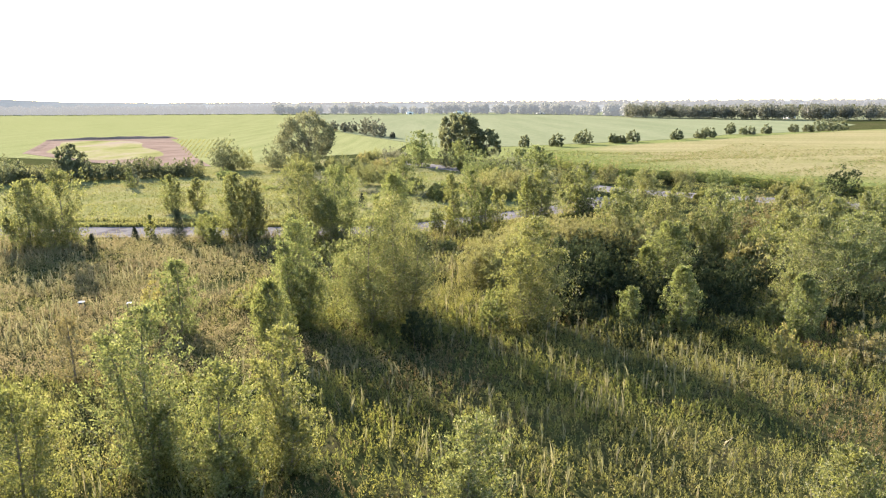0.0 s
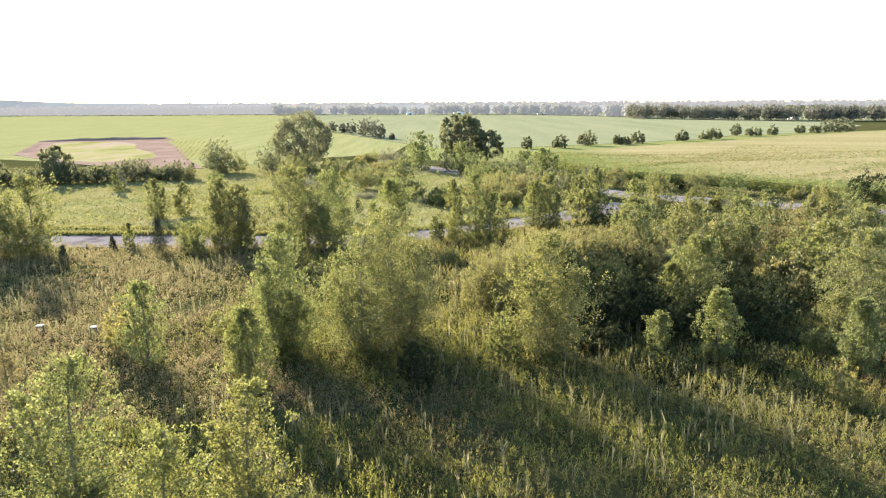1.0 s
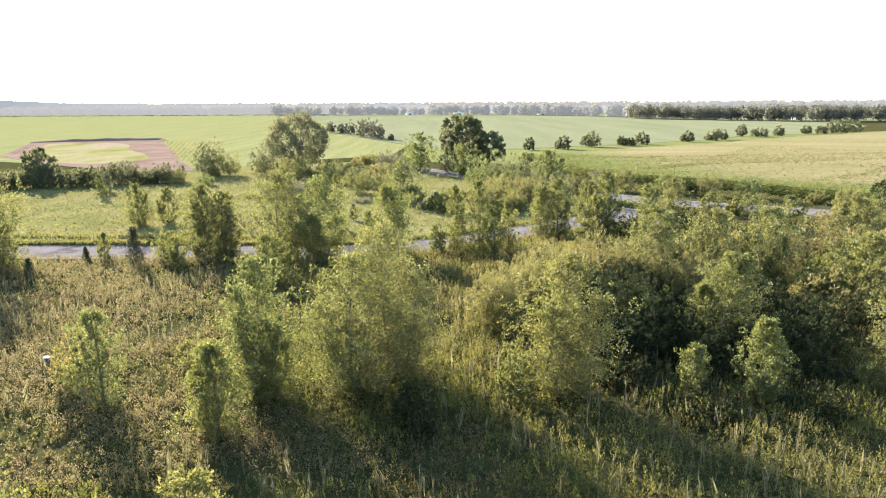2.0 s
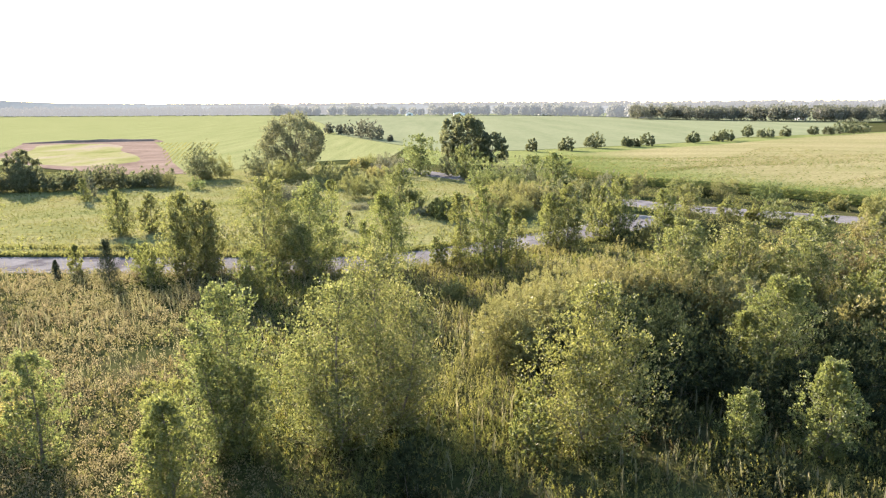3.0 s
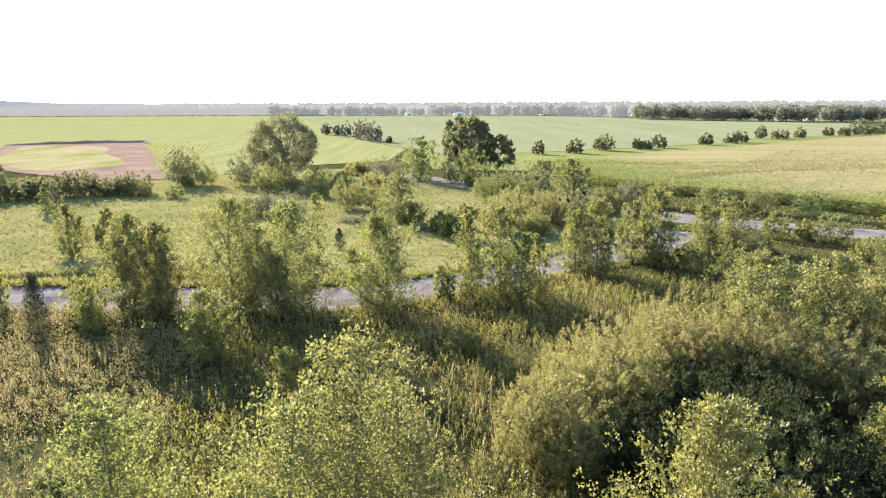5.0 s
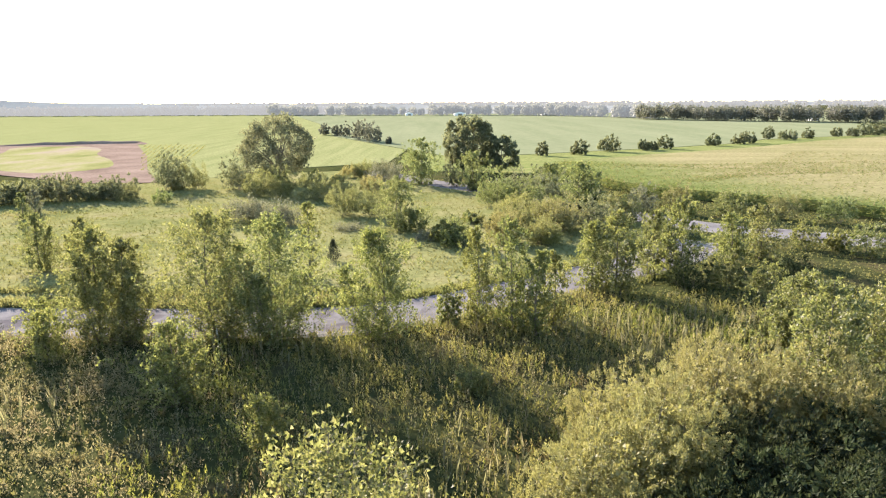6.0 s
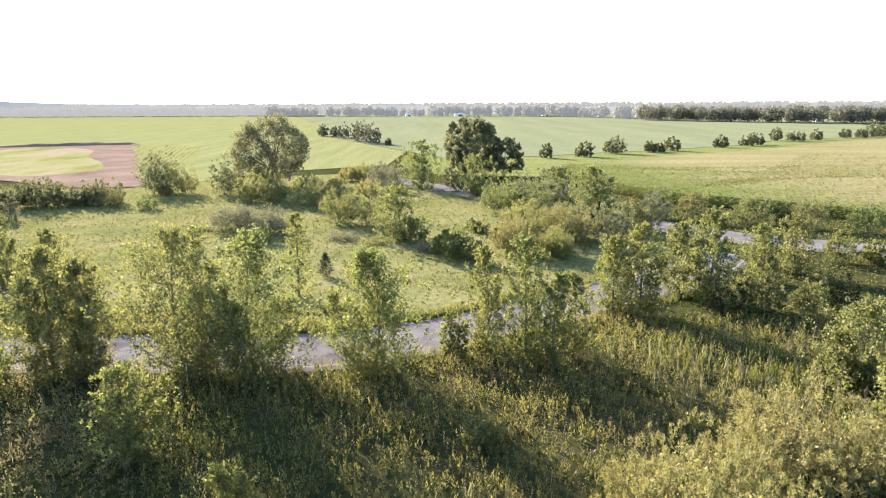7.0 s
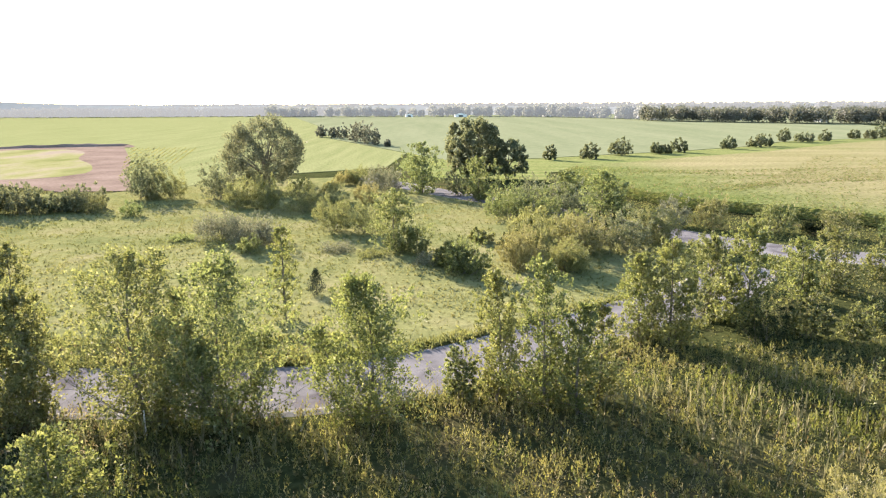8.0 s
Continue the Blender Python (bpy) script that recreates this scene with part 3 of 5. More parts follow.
# ---- road: two lanes of concrete slabs ----
def road_bed(name, line, label, half=ROAD_HALF + 0.25):
    d = unit(np.gradient(line, axis=0))
    nrm = np.stack([-d[:, 1], d[:, 0]], 1)
    v = np.stack([np.column_stack([line + nrm * s, np.full(len(line), GROUND + z)]) for s, z in ((-half - 0.6, -0.1), (-half, 0.046), (half, 0.046), (half + 0.6, -0.1))], 1)
    m = 4
    i = np.arange(len(line) - 1)[:, None] * m + np.arange(m - 1)[None]
    q = np.stack([i, i + m, i + m + 1, i + 1], -1).reshape(-1, 4)
    return tagged(part_np(name, mesh_np(name, v.reshape(-1, 3), q), JOINT), label, "road", kind="structure")


def slabs(bed, line, length=4.6, lanes=2):
    """Concrete slabs with open joints, each bevelled along its rim."""
    rng = np.random.default_rng(11)
    seg = np.concatenate([[0], np.cumsum(np.linalg.norm(np.diff(line, axis=0), axis=1))])
    k = int(seg[-1] / length)
    gap = 0.014
    for i in range(k):
        for lane in range(lanes):
            a, b = -ROAD_HALF + lane * ROAD_HALF, -ROAD_HALF + (lane + 1) * ROAD_HALF
            top, low = [], []
            zt = GROUND + 0.055 + rng.uniform(-0.006, 0.006)
            for s in (i * length + gap, (i + 0.5) * length, (i + 1) * length - gap):
                x, y = np.interp(s, seg, line[:, 0]), np.interp(s, seg, line[:, 1])
                x2, y2 = np.interp(s + 0.3, seg, line[:, 0]), np.interp(s + 0.3, seg, line[:, 1])
                x1, y1 = np.interp(s - 0.3, seg, line[:, 0]), np.interp(s - 0.3, seg, line[:, 1])
                d = unit(np.array([x2 - x1, y2 - y1]))
                for o, inset in ((a + gap, 0.02), (b - gap, -0.02)):
                    top.append((x - d[1] * (o + inset), y + d[0] * (o + inset), zt))
                    low.append((x - d[1] * o, y + d[0] * o, GROUND))
            v = np.array(top + low)
            q = [(0, 2, 3, 1), (2, 4, 5, 3), (6, 0, 1, 7), (4, 10, 11, 5), (0, 6, 8, 2), (2, 8, 10, 4), (1, 3, 9, 7), (3, 5, 11, 9)]
            part_np("slab", mesh_np("slab", v, [f[::-1] for f in q]), CONCRETE, bed)


bed_a = road_bed("road_main", ROAD_A, "pale worn concrete road with jointed slabs")
bed_b = road_bed("road_side", ROAD_B, "pale concrete side road half hidden by shrubs")


# ---- trees and bushes ----
rng = np.random.default_rng(21)
# x, y, height, width, stems, leaves, leaf length, tone, label
POPLARS = [
    (-14.4, 29.0, 8.5, 4.2, 4, 5200, 0.17, "poplar", "tall young poplar with dark green leaves among weeds"),
    (-7.8, 29.2, 7.3, 3.1, 3, 3600, 0.16, "bright", "slender young poplar with pale sunlit leaves"),
    (-10.2, 27.6, 6.2, 3.8, 4, 4200, 0.16, "bright", "bushy yellow-green young poplar in the weeds"),
    (-18.8, 25.8, 5.8, 4.4, 3, 4200, 0.16, "bright", "low spreading poplar clump with yellow-green leaves"),
    (1.0, 24.4, 5.2, 3.2, 4, 3600, 0.15, "poplar", "small leafy poplar with grey-green leaves"),
    (15.8, 22.5, 4.7, 2.7, 3, 2600, 0.15, "bright", "small upright poplar with pale leaves"),
    (-11.5, 50.2, 8.6, 4.4, 5, 6200, 0.18, "poplar", "upright dark green poplar beside a paler one"),
    (-12.7, 45.2, 5.4, 3.2, 2, 3200, 0.17, "bright", "shorter yellow-green poplar beside a dark one"),
    (-6.0, 50.6, 9.0, 5.6, 5, 6200, 0.17, "poplar", "broad many-stemmed poplar with thin olive foliage"),
    (-3.5, 52.8, 10.1, 6.2, 5, 7000, 0.17, "poplar", "tall spreading poplar with pale leaf tips"),
    (7.2, 50.0, 8.7, 5.6, 4, 6600, 0.18, "bright", "full leafy poplar with sunlit yellow-green top"),
    (20.2, 58.3, 7.0, 4.5, 2, 5200, 0.18, "bright", "sunlit poplar standing above dark shrubs"),
    (18.8, 49.2, 5.2, 2.8, 1, 2800, 0.16, "bright", "small pyramid-shaped sunlit poplar"),
    (15.1, 50.2, 3.3, 1.9, 1, 1300, 0.15, "bright", "little sunlit sapling before dark shrubs"),
    (30.7, 53.1, 8.4, 5.2, 2, 5000, 0.18, "poplar", "tall green poplar above dark undergrowth"),
    (27.1, 46.6, 5.2, 2.6, 1, 2600, 0.17, "poplar", "slim poplar at the meadow's edge"),
    (19.4, 72.0, 8.0, 5.4, 3, 4600, 0.19, "poplar", "rounded poplar in a dense green clump"),
    (24.3, 83.6, 5.8, 5.2, 2, 3600, 0.19, "poplar", "leafy poplar with silvery leaf backs"),
    (27.6, 77.8, 6.9, 6.2, 3, 5000, 0.20, "poplar", "broad poplar in a dense green clump"),
    (32.5, 76.5, 7.3, 6.4, 3, 5000, 0.20, "poplar", "broad dark poplar in a dense clump"),
    (36.5, 67.0, 6.6, 5.0, 2, 4000, 0.19, "bright", "sunlit poplar beside a dense clump"),
    (40.0, 62.0, 7.0, 5.0, 2, 3600, 0.19, "poplar", "poplar rising from thick green scrub"),
    (42.5, 73.0, 6.0, 5.0, 2, 3000, 0.20, "poplar", "poplar in thick green scrub"),
    (-27.9, 86.4, 8.6, 4.6, 2, 4600, 0.19, "poplar", "tall poplar on the road's grassy verge"),
    (-25.3, 86.2, 7.8, 4.2, 2, 4600, 0.19, "poplar", "poplar on the verge beside its twin"),
    (-18.5, 86.4, 9.9, 5.6, 3, 6500, 0.19, "poplar", "large dark poplar screening the road"),
    (-14.3, 86.2, 9.4, 6.0, 3, 6500, 0.19, "poplar", "large spreading poplar beside the road"),
    (-6.6, 86.6, 8.4, 4.8, 2, 5200, 0.18, "bright", "sunlit poplar on the road's near verge"),
    (-15.2, 104.6, 7.8, 2.6, 1, 1500, 0.19, "bright", "thin yellow-green sapling in the meadow"),
    (1.3, 89.1, 8.0, 2.7, 2, 2500, 0.18, "bright", "poplar with yellow-green leaves by the road"),
    (4.0, 88.5, 8.8, 3.2, 2, 2900, 0.18, "bright", "tall poplar with silvery green leaves by the road"),
    (5.9, 87.2, 6.7, 3.0, 1, 2200, 0.18, "bright", "grey-green poplar at the end of a row"),
    (7.4, 89.0, 6.2, 2.5, 2, 1800, 0.18, "bright", "slim pale poplar at the row's end"),
    (13.1, 99.7, 6.6, 3.6, 1, 3000, 0.19, "bright", "upright sunlit poplar at the road bend"),
    (15.2, 98.6, 7.7, 4.8, 2, 4000, 0.19, "bright", "taller poplar at the road bend"),
    (20.6, 105.5, 6.6, 4.4, 2, 3000, 0.21, "poplar", "poplar leaning over the road bend"),
    (22.2, 102.4, 8.4, 4.8, 2, 3800, 0.21, "bright", "tall loose poplar inside the road bend"),
    (30.5, 108.8, 5.7, 3.9, 2, 2600, 0.21, "bright", "poplar beside the side road"),
    (35.0, 112.0, 6.2, 4.6, 2, 2800, 0.21, "poplar", "round poplar beside the side road"),
    (46.5, 87.5, 6.2, 4.6, 2, 2800, 0.20, "poplar", "leafy poplar among scrub by the side road"),
    (52.0, 93.0, 6.0, 4.6, 2, 2800, 0.20, "bright", "pale poplar among scrub by the side road"),
    (50.0, 83.0, 5.6, 4.6, 3, 2800, 0.20, "bright", "bushy pale poplar in the scrub"),
    (57.5, 98.5, 5.6, 4.8, 3, 2600, 0.20, "poplar", "bushy poplar by the side road"),
    (58.5, 89.0, 5.4, 4.6, 2, 2400, 0.20, "poplar", "poplar in the outer scrub"),
    (66.0, 96.0, 5.4, 5.0, 3, 2400, 0.20, "bright", "pale poplar in the outer scrub"),
    (46.0, 67.5, 6.0, 4.8, 2, 2600, 0.19, "poplar", "green poplar in the outer scrub"),
    (46.5, 99.0, 5.2, 4.0, 2, 2200, 0.20, "poplar", "small poplar before the side road"),
    (-48.5, 81.0, 9.6, 6.6, 3, 4800, 0.22, "poplar", "large leafy poplar before the road"),
    (-52.8, 81.1, 8.4, 5.2, 2, 3800, 0.22, "poplar", "poplar beside a larger one before the road"),
    (-17.4, 75.6, 5.2, 4.0, 3, 3200, 0.18, "bright", "low bushy sapling with bright green leaves"),
    (-20.9, 49.0, 6.0, 3.2, 2, 2200, 0.17, "poplar", "thin young tree in tall weeds"),
    (-24.3, 39.9, 4.4, 2.8, 1, 1000, 0.15, "orange", "sparse reddish-brown sapling in tall weeds"),
    (-41.8, 110.0, 5.4, 3.0, 2, 2400, 0.19, "poplar", "feathery young tree in the meadow"),
    (-45.2, 108.0, 6.2, 3.0, 2, 2600, 0.19, "poplar", "small feathery tree casting shade on grass"),
    (5.2, 173.4, 7.9, 7.0, 3, 2600, 0.30, "poplar", "pale poplar group member beyond the scrub"),
    (-6.2, 183.5, 9.9, 8.0, 3, 3000, 0.30, "poplar", "round-headed tree beside the far road"),
    (21.1, 143.0, 8.3, 6.4, 3, 3200, 0.25, "poplar", "tall silvery poplar above the willow scrub"),
    (20.0, 167.2, 6.0, 7.0, 3, 2200, 0.30, "poplar", "green poplar in the far scrub"),
    (-29.6, 82.6, 3.6, 2.4, 2, 1300, 0.17, "bright", "small yellow-green sapling at the road's verge"),
    (-32.2, 86.4, 3.4, 2.6, 2, 1200, 0.17, "bright", "thin pale sapling beside the road"),
    (-39.8, 87.0, 3.2, 1.7, 1, 900, 0.17, "bright", "thin yellowish sapling beside small cedars"),
    (-10.8, 70.2, 3.0, 2.2, 2, 1300, 0.16, "bright", "low yellow-green sapling in tall weeds"),
    (-67.7, 140.7, 4.2, 2.2, 1, 900, 0.22, "bright", "pale sapling in the meadow before the hedge"),
    (-70.0, 147.5, 3.8, 2.4, 1, 900, 0.22, "grey", "greyish sapling in the meadow before the hedge"),
    (-7.4, 130.1, 7.4, 6.2, 3, 3400, 0.23, "willow", "leafy grey-green tree at the meadow's edge"),
]
for x, y, h, w, stems, cnt, lf, tone, text in POPLARS:
    near, verge = y < 62, 76 < y < 120 and stems > 1
    many = 4.5 if near else 3.1 if verge and x < 9 else 2.4
    stand(poplar(rng, h * 1.03, w * (1.08 if near else 1.14 if not verge else 1.52 if x < 9 else 1.16), stems, int(cnt * many), lf * (0.62 if near else 0.80 if y < 120 else 0.92), 0.05 if verge else 0.03, "sapling" if h < 5 else "poplar_tree", "scrub" if y > 120 and tone != "grey" else tone, verge), x, y, text, "tree", "poplars")

# large old trees
stand(round_tree(rng, 15.3, 16.6, 9, 26000, 0.30, 0.02, "large_tree", "oak", 1.0), -38.6, 187.5, "large old tree with open round crown above bushes")
stand(round_tree(rng, 14.2, 13.5, 6, 20000, 0.42, 0.02, "large_tree", "hedge"), 6.0, 208.6, "large dense dark green tree at the field corner")
stand(round_tree(rng, 9.4, 9.6, 5, 9000, 0.42, 0.02, "large_tree", "hedge"), 13.5, 207.0, "lower dark tree against a larger one")

